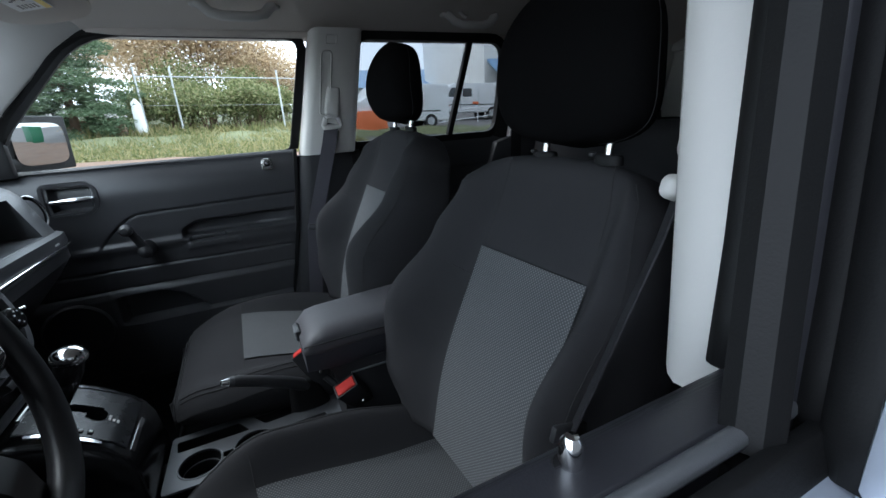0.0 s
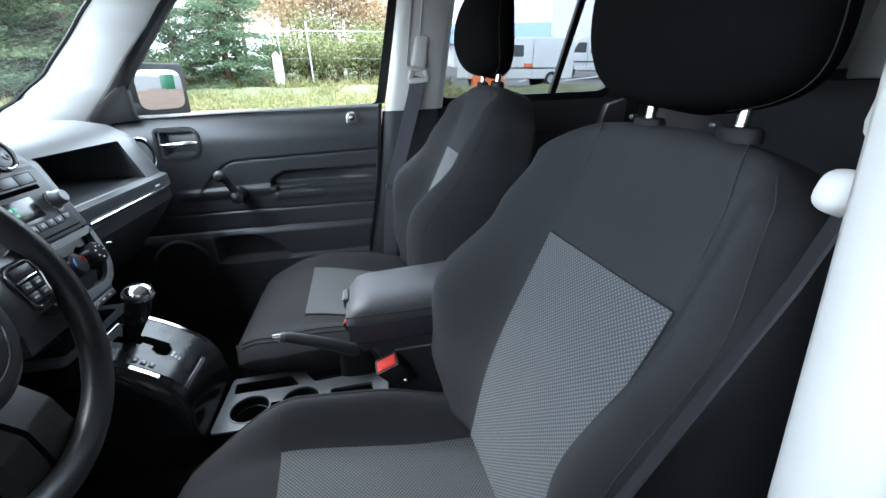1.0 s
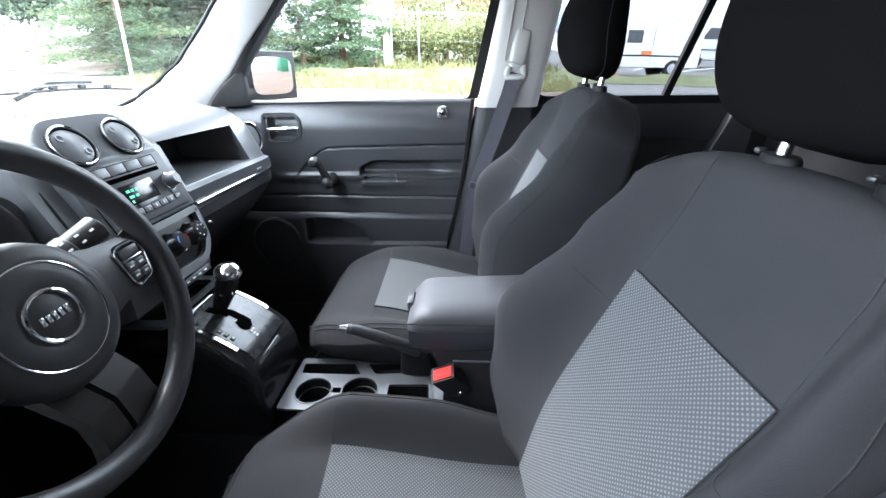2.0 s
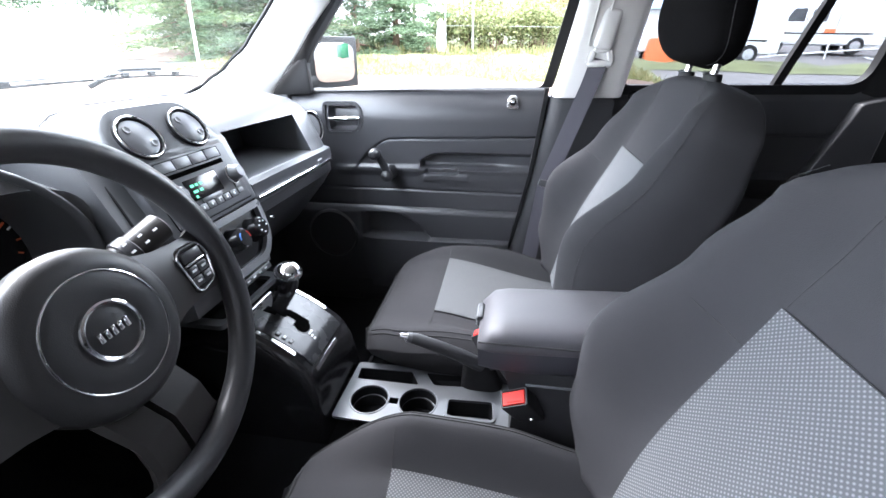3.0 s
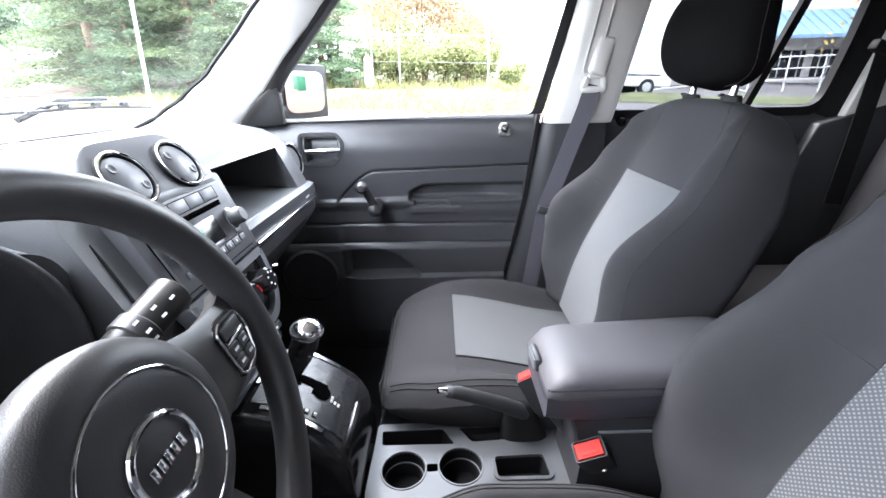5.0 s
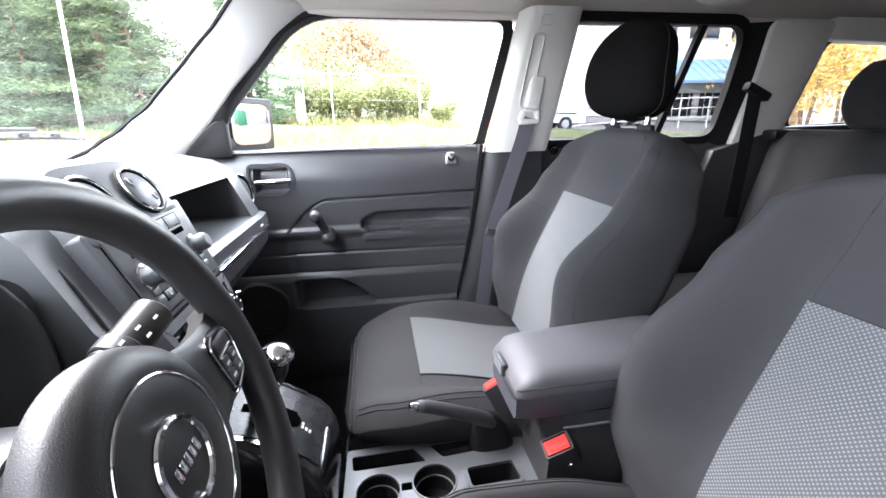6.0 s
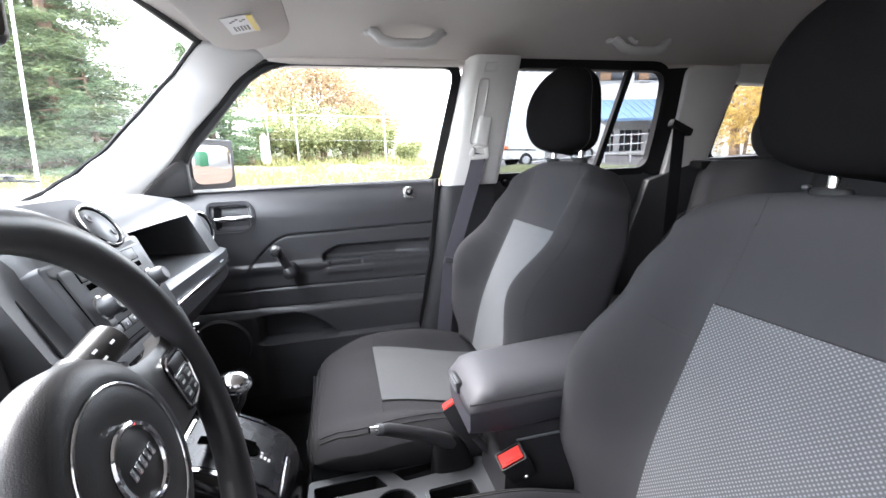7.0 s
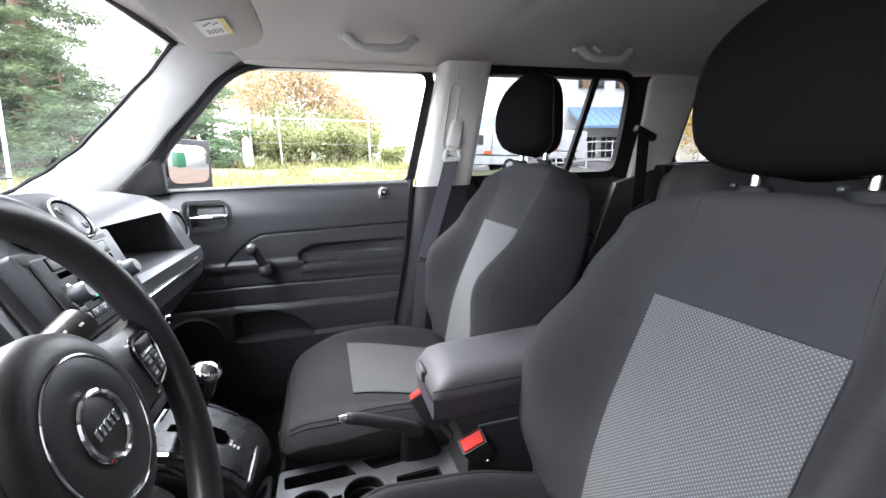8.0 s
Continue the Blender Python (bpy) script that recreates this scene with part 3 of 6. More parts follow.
# driver's rear door, behind the B pillar
rear = thing("rear_door", "black plastic rear door behind the driver, closed", "car door", group="rear doors")
part("door_panel", box((0.72, 0.05, 0.70), (1.10, -0.835, 0.78), 0.012), PLASTIC, rear)
side_window("window_pane", REAR_WIN, [0.03, 0.05, 0.08, 0.06, 0.035], -1, PRIVACY, rear)

# windscreen
window_1 = thing("window_1", "windscreen with a faint haze and black border", "windscreen", kind="structure")
pane = part("window_pane", sheet(lambda u, v: shield(lerp(-0.055, 1.055, u), v), 34, 16), SHIELD, window_1)
pane.visible_shadow = False
part("black_border", join(
    tube([shield(shield_edge(k / 24), k / 24, -0.004) for k in range(25)], 0.0055, 6),
    tube([shield(1 - shield_edge(k / 24), k / 24, -0.004) for k in range(25)], 0.0055, 6),
    tube([shield(k / 20, 0.985, -0.004) for k in range(21)], 0.008, 6),
    tube([shield(k / 20, 0.008, -0.002) for k in range(21)], 0.003, 6)), RUBBER, window_1, "black ceramic border")

# tail of the car
tail = thing("wall_tail", "black tailgate with a rear window", "tailgate", kind="structure")
part("tailgate_panel", box((0.05, 1.44, 0.75), (2.47, 0, 0.78), 0.01), PLASTIC, tail)
part("tailgate_top", box((0.05, 1.30, 0.10), (2.40, 0, 1.49), 0.01), TRIM, tail)
pane = part("window_pane", sheet(lambda u, v: V(lerp(2.47, 2.40, v), lerp(-0.50, 0.50, u), lerp(1.16, 1.44, v)), 4, 4, thick=0.004), PRIVACY, tail)
for k in (1, -1):
    part("tailgate_side", box((0.06, 0.22, 0.34), (2.44, 0.60 * k, 1.30), 0.01), TRIM, tail)
pane.visible_shadow = False


# ---- seats ----
BACK_A = radians(20)


def back_frame(v, x, y):
    """A point of a backrest: v metres up its slope, x metres out of its face."""
    bend = -0.0096 - 0.1209 * v + 0.2436 * v ** 2 + 0.98 * v ** 3 - 1.7258 * v ** 4
    return V(0.6287 + bend + v * math.sin(BACK_A) - x * math.cos(BACK_A), y, 0.590 + v * math.cos(BACK_A) + x * math.sin(BACK_A))


H_BACK = 0.592


def back_width(v):
    return table(((0.0, 0.228), (0.14, 0.280), (0.27, 0.268), (0.42, 0.257), (0.54, 0.226), (0.615, 0.180)), v)


def panel_half(v):
    """Half the width of the mesh panel."""
    return table(((0.0, 0.130), (0.25, 0.133), (0.42, 0.1345)), v)


def back_front(y, v, off, wide):
    """How far the face stands out, y metres from the panel's middle and v metres up."""
    t = table(((0.0, 0.050), (0.20, 0.058), (0.45, 0.052), (0.58, 0.045), (0.615, 0.040)), v)
    bol = table(((0.0, 0.043), (0.12, 0.086), (0.27, 0.128), (0.42, 0.071), (0.54, 0.050), (0.615, 0.0)), v)
    w = wide * back_width(v)
    a = min(1.0, abs(y - off) / w)
    rise = (abs(y) - panel_half(v)) / max(0.02, w + math.copysign(off, y) - panel_half(v))
    return t * (1 - a ** 4) ** 0.5 + bol * smooth(-0.06, 0.66, rise) * (1 - a ** 9) ** 0.5 - 0.010 * (1 - a * a) * smooth(0.55, 0.2, v)


def back_depth(v):
    return table(((0.0, 0.085), (0.30, 0.108), (0.60, 0.070)), v)


def make_seat(name, label, off=0.0, wide=1.0, cushion_x=0.0, bolster=0.0, head_y=0.0, head_size=(1.0, 1.0)):
    """A front seat. off and wide: how far the padded shell stands off the panel's middle, and its width; head_size: width and height."""
    seat = thing(name, label, "car seat", group="front seats")
    us = [math.sin(math.pi / 2 * (k / 36 - 1)) for k in range(73)]
    rings = []
    for k in range(44):
        v = H_BACK * k / 38
        squeeze = 1.0
        if k > 38:
            v, squeeze = H_BACK + (0, 0.013, 0.022, 0.028, 0.0305, 0.0315)[k - 38], (1, 0.93, 0.80, 0.62, 0.40, 0.18)[k - 38]
        w = wide * back_width(v) * (0.5 + 0.5 * squeeze)
        dip = -0.012 * smooth(0.40, 0.56, v)
        front = [back_frame(v + dip * abs(u) ** 3, (back_front(off + u * wide * back_width(v), v, off, wide) + 0.045) * squeeze - 0.045, off + u * w) for u in us]
        back = [back_frame(v + dip * abs(u) ** 3, -0.045 - (back_depth(v) - 0.045) * squeeze * (1 - abs(u) ** 8) ** 0.4, off + u * w) for u in us[::-1][1:-1]]
        rings.append(front + back)
    rest = part("backrest", loft(rings), CLOTH, seat, angle=None)
    def on(y, v, lift=0.0002):
        return back_frame(v, back_front(y, v, off, wide) + lift, y)
    # the mesh panel narrows a little downwards; its outline is sewn in
    half = panel_half
    part("back_insert", sheet(lambda a, b: on(lerp(-1, 1, a) * half(lerp(0.0, 0.42, b)), lerp(0.0, 0.42, b), 0.0038), 40, 50, uv=lambda a, b: (lerp(-1, 1, a) * half(lerp(0.0, 0.42, b)), b * 0.42)), MESH, rest, "grey dotted mesh cloth panel", angle=None)
    line = lambda pts: tube(pts, 0.0009, 6, flat=0.7)
    for s in (1, -1):
        part("seam", line([on(s * (half(0.021 * k) + 0.001), 0.021 * k, 0.0026) for k in range(21)]), SEAM, rest)
        part("seam", line([on(s * table(((0.42, 0.1335), (0.52, 0.126), (0.61, 0.116)), v), v) for v in [0.42 + 0.0105 * k for k in range(19)]]), SEAM, rest)
        # short cross seam on each side bolster
        part("seam", line([on(s * lerp(0.134, 0.200, k / 8), 0.358 + 0.014 * k / 8, 0.0004) for k in range(9)]), SEAM, rest)
        # outer seam between the face and the side of the bolster
        part("seam", line([on(off + s * wide * back_width(0.03 + 0.029 * k) * 0.93, 0.03 + 0.029 * k, 0.0006) for k in range(20)]), SEAM, rest)
    part("seam", line([on(-0.1345 + 0.0269 * k, 0.421, 0.0028) for k in range(11)]), SEAM, rest)
    # cushion, falling towards the backrest
    def cush_top(u, x):
        z = curve(((0.098, 0.530), (0.106, 0.566), (0.122, 0.592), (0.150, 0.611), (0.20, 0.622), (0.27, 0.621), (0.36, 0.603), (0.46, 0.578), (0.57, 0.548), (0.68, 0.528)), x, min(0.045, 0.4 * max(0.0, x - 0.098)))
        a = abs(u)
        edge = (0.040 + bolster + 0.012 * smooth(0.3, 0.5, x)) * smooth(0.12, 0.30 if bolster else 0.40, x) * smooth(0.58, 0.86, a)
        return z + edge - (0.040 * max(0, (a - 0.80) / 0.20) ** 2.2) + 0.05 * u * 0.26 * smooth(0.16, 0.24, x)
    def cush_w(x):
        return table(((0.098, 0.160), (0.112, 0.204), (0.14, 0.236), (0.20, 0.255), (0.45, 0.262), (0.62, 0.245), (0.70, 0.235)), x)
    rings = []
    xs = [0.098, 0.100, 0.106, 0.116, 0.13, 0.15, 0.18] + [0.18 + 0.026 * k for k in range(1, 21)]
    shift, reach = V(cushion_x, 0, 0), 0.018 + 0.6 * bolster
    for x in xs:
        low = table(((0.098, 0.548), (0.106, 0.532), (0.135, 0.516), (0.30, 0.502), (0.70, 0.460)), x)
        w = cush_w(x)
        nose = V(-reach * smooth(0.26, 0.10, x), 0, 0) + shift
        ring = [V(x, u * w, cush_top(u, x)) + nose for u in us]
        ring += [V(x, u * w * 0.96, low + 0.02 * abs(u) ** 6) + nose for u in us[::-1]]
        rings.append(ring)
    cush = part("cushion", loft(rings), CLOTH, seat, angle=None)
    con = lambda x, y, l=0.0004: V(x, y, cush_top(y / cush_w(x), x) + l) + shift + V(-reach * smooth(0.26, 0.10, x), 0, 0)
    part("cushion_insert", sheet(lambda a, b: con(lerp(0.262, 0.660, b), lerp(-0.118, 0.160, a), 0.0042), 28, 40, uv=lambda a, b: (a * 0.28, b * 0.40)), MESH, cush, "grey dotted mesh cloth panel", angle=None)
    for x in (0.112, 0.122):
        part("seam", tube([con(x, -0.200 + 0.0200 * k) for k in range(21)], 0.0014, 6), SEAM, cush)
    part("seam", line([con(0.261, -0.225 + 0.025 * k) for k in range(19)]), SEAM, cush)
    for s in (1, -1):
        part("seam", line([con(0.262 + 0.02 * k, 0.161 if s > 0 else -0.119) for k in range(20)]), SEAM, cush)
        for q in (0.865, 0.905):
            part("piping", tube([con(x, s * q * cush_w(x), 0.0006) for x in [0.13 + 0.0180 * k for k in range(30)]], 0.0015, 6), SEAM, cush)
        part("seat_valance", box((0.50, 0.018, 0.10), (0.46 + cushion_x, s * 0.232, 0.45), 0.008), SHELL, seat, "black plastic seat side valance")
        part("seat_rail", box((0.56, 0.035, 0.04), (0.40, s * 0.20, 0.375), 0.006), PLASTIC, seat)
    part("slide_bar", tube([V(*p) + shift for p in ((0.30, -0.19, 0.42), (0.09, -0.19, 0.435), (0.075, -0.17, 0.437), (0.075, 0.17, 0.437), (0.09, 0.19, 0.435), (0.30, 0.19, 0.42))], 0.007, 10), GLOSSY, seat, "black steel slide bar")
    # head restraint on two posts
    hw, hh = head_size
    hr = []
    for k in range(29):
        t = 0.5 - 0.5 * math.cos(math.pi * k / 28)
        z = 1.196 + 0.218 * hh * t
        e = (1 - min(0.995, abs(t - 0.42) / (0.58 if t > 0.42 else 0.42)) ** (3.5 if t > 0.42 else 5.2)) ** 0.5
        w = 0.143 * hw * e * table(((0, 0.96), (0.35, 1.0), (1, 0.96)), t)
        d = 0.062 * (0.35 + 0.65 * e) * table(((0, 0.80), (0.4, 1.0), (1, 0.85)), t)
        cx = 0.812 + 0.012 * t - 0.018 * math.sin(math.pi * t)
        hr.append([V(cx + d * math.copysign(abs(math.cos(a)) ** 0.85, math.cos(a)), head_y + w * math.copysign(abs(math.sin(a)) ** 0.62, math.sin(a)), z - 0.006 * math.cos(a)) for a in [2 * math.pi * i / 44 for i in range(44)]])
    head = part("head_restraint", loft(hr), DIMCLOTH, seat, "charcoal cloth head restraint", angle=None)
    part("seam", tube([r[11] + V(0, 0.0002, 0) for r in hr[2:-1]], 0.0008, 6), SEAM, head)
    part("seam", tube([r[33] - V(0, 0.0002, 0) for r in hr[2:-1]], 0.0008, 6), SEAM, head)
    for s in (1, -1):
        y = head_y + s * 0.070
        part("post", tube([(0.818, y, 1.160), (0.826, y, 1.220)], 0.0072, 14), STEEL, head, "steel head restraint post")
        guide = part("post_guide", loft([[V(0.820 + a * 0.015 * k, y + b * 0.026 * k, 1.182 + h) for a, b in [(math.cos(2 * math.pi * i / 24), math.sin(2 * math.pi * i / 24)) for i in range(24)]] for k, h in ((1.0, -0.014), (1.0, -0.003), (0.88, 0.001), (0.5, 0.002))]), RUBBER, head, "oval black post guide")
        part("release_tab", box((0.012, 0.010, 0.007), (0.818, y + 0.030, 1.183), 0.003), PLASTIC, guide)
    return seat


passenger_seat = make_seat("front_seat", "charcoal cloth passenger seat with grey mesh centre", off=0.010)
passenger_seat.matrix_basis = pose(0, 0.355, 0)
driver_seat = make_seat("front_seat", "charcoal cloth driver's seat beside the open window", off=0.036, wide=1.045, cushion_x=-0.031, bolster=0.034, head_y=-0.014, head_size=(1.09, 1.14))
driver_seat.matrix_basis = pose(0.746, -0.335, -0.050) @ pose(0, 0, 0, 0, 0, 3.5) @ pose(-0.70, 0, 0)

# ---- steering wheel ----
WT = pose(0.0066, -0.366, 0.9588, 0, 72.6, 2.4)
wheel = thing("steering_wheel", "black three-spoke steering wheel with chrome-ringed hub", "steering wheel")
wheel.matrix_basis = WT
# local: z out towards the driver, -x up the rim
rim = [(0.205 * math.cos(a), 0.205 * math.sin(a), 0.011) for a in [2 * math.pi * k / 64 for k in range(64)]]
part("rim", tube(rim, 0.0187, 20, closed=True), LEATHER, wheel, "black grained wheel rim")
part("airbag_cover", lathe([(0.0, 0.030), (0.028, 0.0300), (0.0295, 0.0292), (0.034, 0.0292), (0.0355, 0.0300), (0.063, 0.0288), (0.066, 0.0276), (0.069, 0.0284), (0.082, 0.0255), (0.0915, 0.0185), (0.0950, 0.008), (0.0935, -0.006), (0.072, -0.026), (0.05, -0.06), (0.0, -0.06)], None, 64), COVER, wheel, "black round airbag cover")
part("chrome_ring", tube([(0.066 * math.cos(a), 0.066 * math.sin(a), 0.0288) for a in [2 * math.pi * k / 64 for k in range(64)]], 0.0014, 8, closed=True), CHROME, wheel, "thin chrome ring")
part("emblem_ring", tube([(0.031 * math.cos(a), 0.031 * math.sin(a), 0.0305) for a in [2 * math.pi * k / 48 for k in range(48)]], 0.0030, 8, closed=True), CHROME, wheel, "chrome emblem ring")
for s in (1, -1):
    part("spoke", loft([[V(-0.002 + dx * w, s * r, dz + z) for dx, dz in ((-1, 0.010), (-0.6, 0.016), (0.6, 0.016), (1, 0.010), (0.8, -0.012), (-0.8, -0.012))] for r, w, z in ((0.078, 0.052, 0.002), (0.105, 0.045, 0.001), (0.135, 0.042, 0.0), (0.165, 0.042, -0.002), (0.186, 0.046, -0.006), (0.200, 0.050, -0.012))]), SPOKE, wheel, "black horizontal spoke")
    edge = round_outline([(-0.031, s * 0.136), (-0.024, s * 0.126), (0.026, s * 0.131), (0.032, s * 0.139), (0.026, s * 0.168), (-0.010, s * 0.178), (-0.030, s * 0.172)], 0.009)
    pad = part("switch_pad", loft([[V(c.x, c.y, h) for c in shrink(edge, d)] for h, d in ((0.006, -0.004), (0.015, -0.003), (0.0180, 0.0), (0.0178, 0.003))]), GLOSSY, wheel, "gloss black switch pad", angle=35)
    part("chrome_edge", tube([(p.x, p.y, 0.0184) for p in edge], 0.0016, 6, closed=True), CHROME, pad, "thin chrome edge")
    part("chrome_bar", box((0.003, 0.038, 0.0022), (-0.0085, s * 0.151, 0.0190), 0.0008), CHROME, pad, "chrome divider")
    part("pad_button", box((0.014, 0.036, 0.004), (-0.0185, s * 0.151, 0.0180), 0.0015), PLASTIC, pad)
    for k in range(2):
        for j in range(2):
            part("pad_button", box((0.013, 0.017, 0.004), (0.002 + 0.015 * k, s * (0.141 + 0.019 * j), 0.0180), 0.0015), PLASTIC, pad)
            part("lettering", box((0.003, 0.008, 0.0006), (0.002 + 0.015 * k, s * (0.141 + 0.019 * j), 0.0203), 0), WHITE, pad)
    a = radians(83)
    if s < 0:
        continue
    along, over = V(math.sin(a), s * math.cos(a), 0), V(-math.cos(a), s * math.sin(a), 0)
    part("spoke", loft([[along * r + over * (w * q) + V(0, 0, h + z) for q, z in ((1, -0.008), (0.92, 0.003), (-0.10, 0.006), (-0.13, -0.010), (-0.22, -0.010), (-0.25, 0.006), (-0.92, 0.003), (-1, -0.008), (-0.9, -0.022), (0.9, -0.022))] for r, w, h in ((0.078, 0.054, -0.020), (0.100, 0.054, -0.010), (0.130, 0.053, 0.003), (0.136, 0.053, 0.004), (0.170, 0.055, -0.002), (0.188, 0.060, -0.006), (0.202, 0.070, -0.010))]), SPOKE, wheel, "lower steering wheel spoke", angle=30)
for k in range(5):
    part("emblem_bar", box((0.011 - 0.001 * (k % 2), 0.0055, 0.0022), (0.0, -0.016 + 0.008 * k, 0.0312), 0.0008), CHROME, wheel, "chrome emblem shape")
part("column_shroud", lathe([(0.060, -0.05), (0.075, -0.10), (0.080, -0.24), (0.0, -0.26)], None, 24), PLASTIC, wheel, "black steering column cowl")

# ---- dashboard ----
dash = thing("dashboard", "charcoal plastic dashboard with round vents and open tray", "dashboard")
DASH_P = [(-0.665, 1.095), (-0.55, 1.122), (-0.42, 1.135), (-0.30, 1.132), (-0.225, 1.116), (-0.188, 1.094), (-0.172, 1.076), None, None, (-0.130, 0.976), (-0.120, 0.962), (-0.118, 0.905), (-0.150, 0.862), (-0.26, 0.74), (-0.48, 0.62), (-0.665, 0.60)]


def dash_ring(y, tray):
    """tray 1: the open tray; 2: the instrument recess."""
    pts = []
    end = 4.5 * max(0, abs(y) - 0.52) ** 2
    for i, p in enumerate(DASH_P):
        if p is None:
            k = (i - 6) / 3
            a, b = DASH_P[6], DASH_P[9]
            p = (lerp(a[0], b[0], k), lerp(a[1], b[1], k))
            if tray == 1:
                p = ((-0.35, 1.060) if i == 7 else (-0.34, 0.985))
        if tray == 2 and 2 < i < 12:
            p = (-0.32, p[1])
        crown = 0.008 * (1 - (y / 0.7) ** 2)
        pts.append(V(p[0] - (end if -0.4 < p[0] else 0) - (0.12 * (abs(y) / 0.7) ** 2 * -1 if p[0] < -0.5 else 0), y, p[1] + crown - (0.35 * end)))
    return pts


ys = [(-0.70, 0), (-0.66, 0), (-0.63, 0), (-0.6295, 2), (-0.5, 2), (-0.3, 2), (-0.1715, 2), (-0.171, 0), (-0.15, 0), (-0.1, 0), (0.05, 0), (0.148, 0), (0.1485, 1), (0.25, 1), (0.35, 1), (0.4595, 1), (0.460, 0), (0.50, 0), (0.54, 0), (0.58, 0), (0.62, 0), (0.66, 0), (0.70, 0)]
part("dash_body", loft([dash_ring(y, t) for y, t in ys]), DASH, dash, angle=35)
part("trim_strip", loft([[V(x - 4.5 * max(0, y - 0.52) ** 2, y, z + 0.008 * (1 - (y / 0.7) ** 2)) for x, z in ((-0.128, 0.974), (-0.112, 0.968), (-0.109, 0.945), (-0.116, 0.930), (-0.13, 0.93))] for y in (0.13, 0.2, 0.3, 0.4, 0.5, 0.56)]), SATIN, dash, "satin graphite trim strip")
part("chrome_line", tube([(-0.1085 - 4.5 * max(0, y - 0.52) ** 2, y, 0.936 + 0.008 * (1 - (y / 0.7) ** 2)) for y in (0.14, 0.2, 0.3, 0.4, 0.5, 0.53, 0.55)], 0.0042, 12), CHROME, dash, "thin chrome line")

# the groove is not cut: a darker tube gives its line of shade
part("groove_shade", tube([(-0.14, -0.225, 1.1365), (-0.233, -0.153, 1.1405), (-0.333, -0.054, 1.1425), (-0.448, 0.108, 1.1420), (-0.498, 0.26, 1.1365), (-0.482, 0.407, 1.134)], 0.0016, 6), SHELL, dash, "dark line drawn for the shade of a groove in the dash top")
part("lower_dash", loft([[V(x - 4.5 * max(0, y - 0.52) ** 2, y, z) for x, z in ((-0.116, 0.928), (-0.1155, 0.902), (-0.148, 0.858), (-0.258, 0.736), (-0.30, 0.72), (-0.30, 0.92))] for y in (0.128, 0.25, 0.35, 0.45, 0.52, 0.56, 0.60, 0.64, 0.68)]), PLASTIC, dash, "black glovebox lid", angle=35)
SU, SN = V(-0.536, 0, 0.844), V(0.844, 0, 0.536)
STACK = Matrix(((0, SU.x, SN.x, -0.174), (1, 0, 0, 0), (0, SU.z, SN.z, 1.110), (0, 0, 0, 1)))
# the radio stands steeper than the vents above it
S2U, S2N = V(-0.368, 0, 0.930), V(0.930, 0, 0.368)
STACK2 = Matrix(((0, S2U.x, S2N.x, -0.145), (1, 0, 0, 0), (0, S2U.z, S2N.z, 1.063), (0, 0, 0, 1))) @ Matrix.Diagonal((0.9, 0.98, 1, 1)) @ Matrix.Translation((0, 0.0735, 0))
on_stack = lambda size, at, bevel=0.001: moved(box(size, at, bevel), STACK2)
panel_top = round_outline([(-0.140, -0.052), (0.140, -0.052), (0.132, -0.195), (-0.132, -0.195)], 0.008)
part("radio_bezel", moved(prism(panel_top, -0.08, 0.004, "z", 0.003), STACK2), BEZEL, dash, "dark graphite radio surround")
bowl = round_outline([(-0.128, -0.198), (0.128, -0.198), (0.112, -0.275), (0.062, -0.316), (-0.062, -0.316), (-0.112, -0.275)], [0.01, 0.01, 0.04, 0.04, 0.04, 0.04])
part("climate_bezel", moved(frame_strip(bowl, shrink(bowl, 0.014), lambda p, d: V(p[0], p[1], d - 0.02), 0.026), STACK2), BEZEL, dash, "dark graphite climate panel rim")
part("climate_panel", moved(prism(shrink(bowl, 0.008), -0.07, -0.006, "z"), STACK2), GLOSSY, dash, "black climate panel")
pod = round_outline([(-0.126, -0.058), (0.120, -0.058), (0.100, 0.052), (-0.110, 0.052)], [0.02, 0.02, 0.05, 0.05])
part("vent_pod", moved(loft([[V(*(p * k), c) for p in pod] for k, c in ((1.08, -0.10), (1.05, -0.04), (1.01, -0.006), (0.98, 0.003), (0.94, 0.006))]), STACK), DASH, dash, "raised vent housing")
for y in (-0.061, 0.051):
    vm = STACK @ pose(y, -0.006, 0.006) @ Matrix.Diagonal((0.76, 0.76, 1, 1))
    vent = part("air_vent", lathe([(0.052, -0.004), (0.052, 0.006), (0.045, 0.006), (0.043, -0.004), (0.0, -0.004)], vm, 40), RUBBER, dash, "round air vent with a chrome ring")
    part("vent_ring", moved(tube([(0.049 * math.cos(a), 0.049 * math.sin(a), 0.006) for a in [2 * math.pi * k / 48 for k in range(48)]], 0.0028, 8, closed=True), vm), CHROME, vent, "chrome vent ring")
    disc = part("vent_disc", lathe([(0.0425, -0.002), (0.042, 0.004), (0.039, 0.006), (0.0, 0.007)], vm, 40), BEZEL, vent, "grey closed vent disc")
    for k in (1, -1):
        part("thumb_dimple", lathe([(0.009, 0.0), (0.0075, 0.0015), (0.004, 0.0005), (0.0, 0.0)], vm @ pose(0.020 * k, -0.020 * k, 0.0068), 16), DASH, disc)
radio = part("radio", moved(prism(round_outline([(-0.112, -0.186), (0.112, -0.186), (0.118, -0.066), (-0.118, -0.066)], 0.005), 0.0, 0.008, "z", 0.002), STACK2), BEZEL, dash, "car radio with a green-lit display")
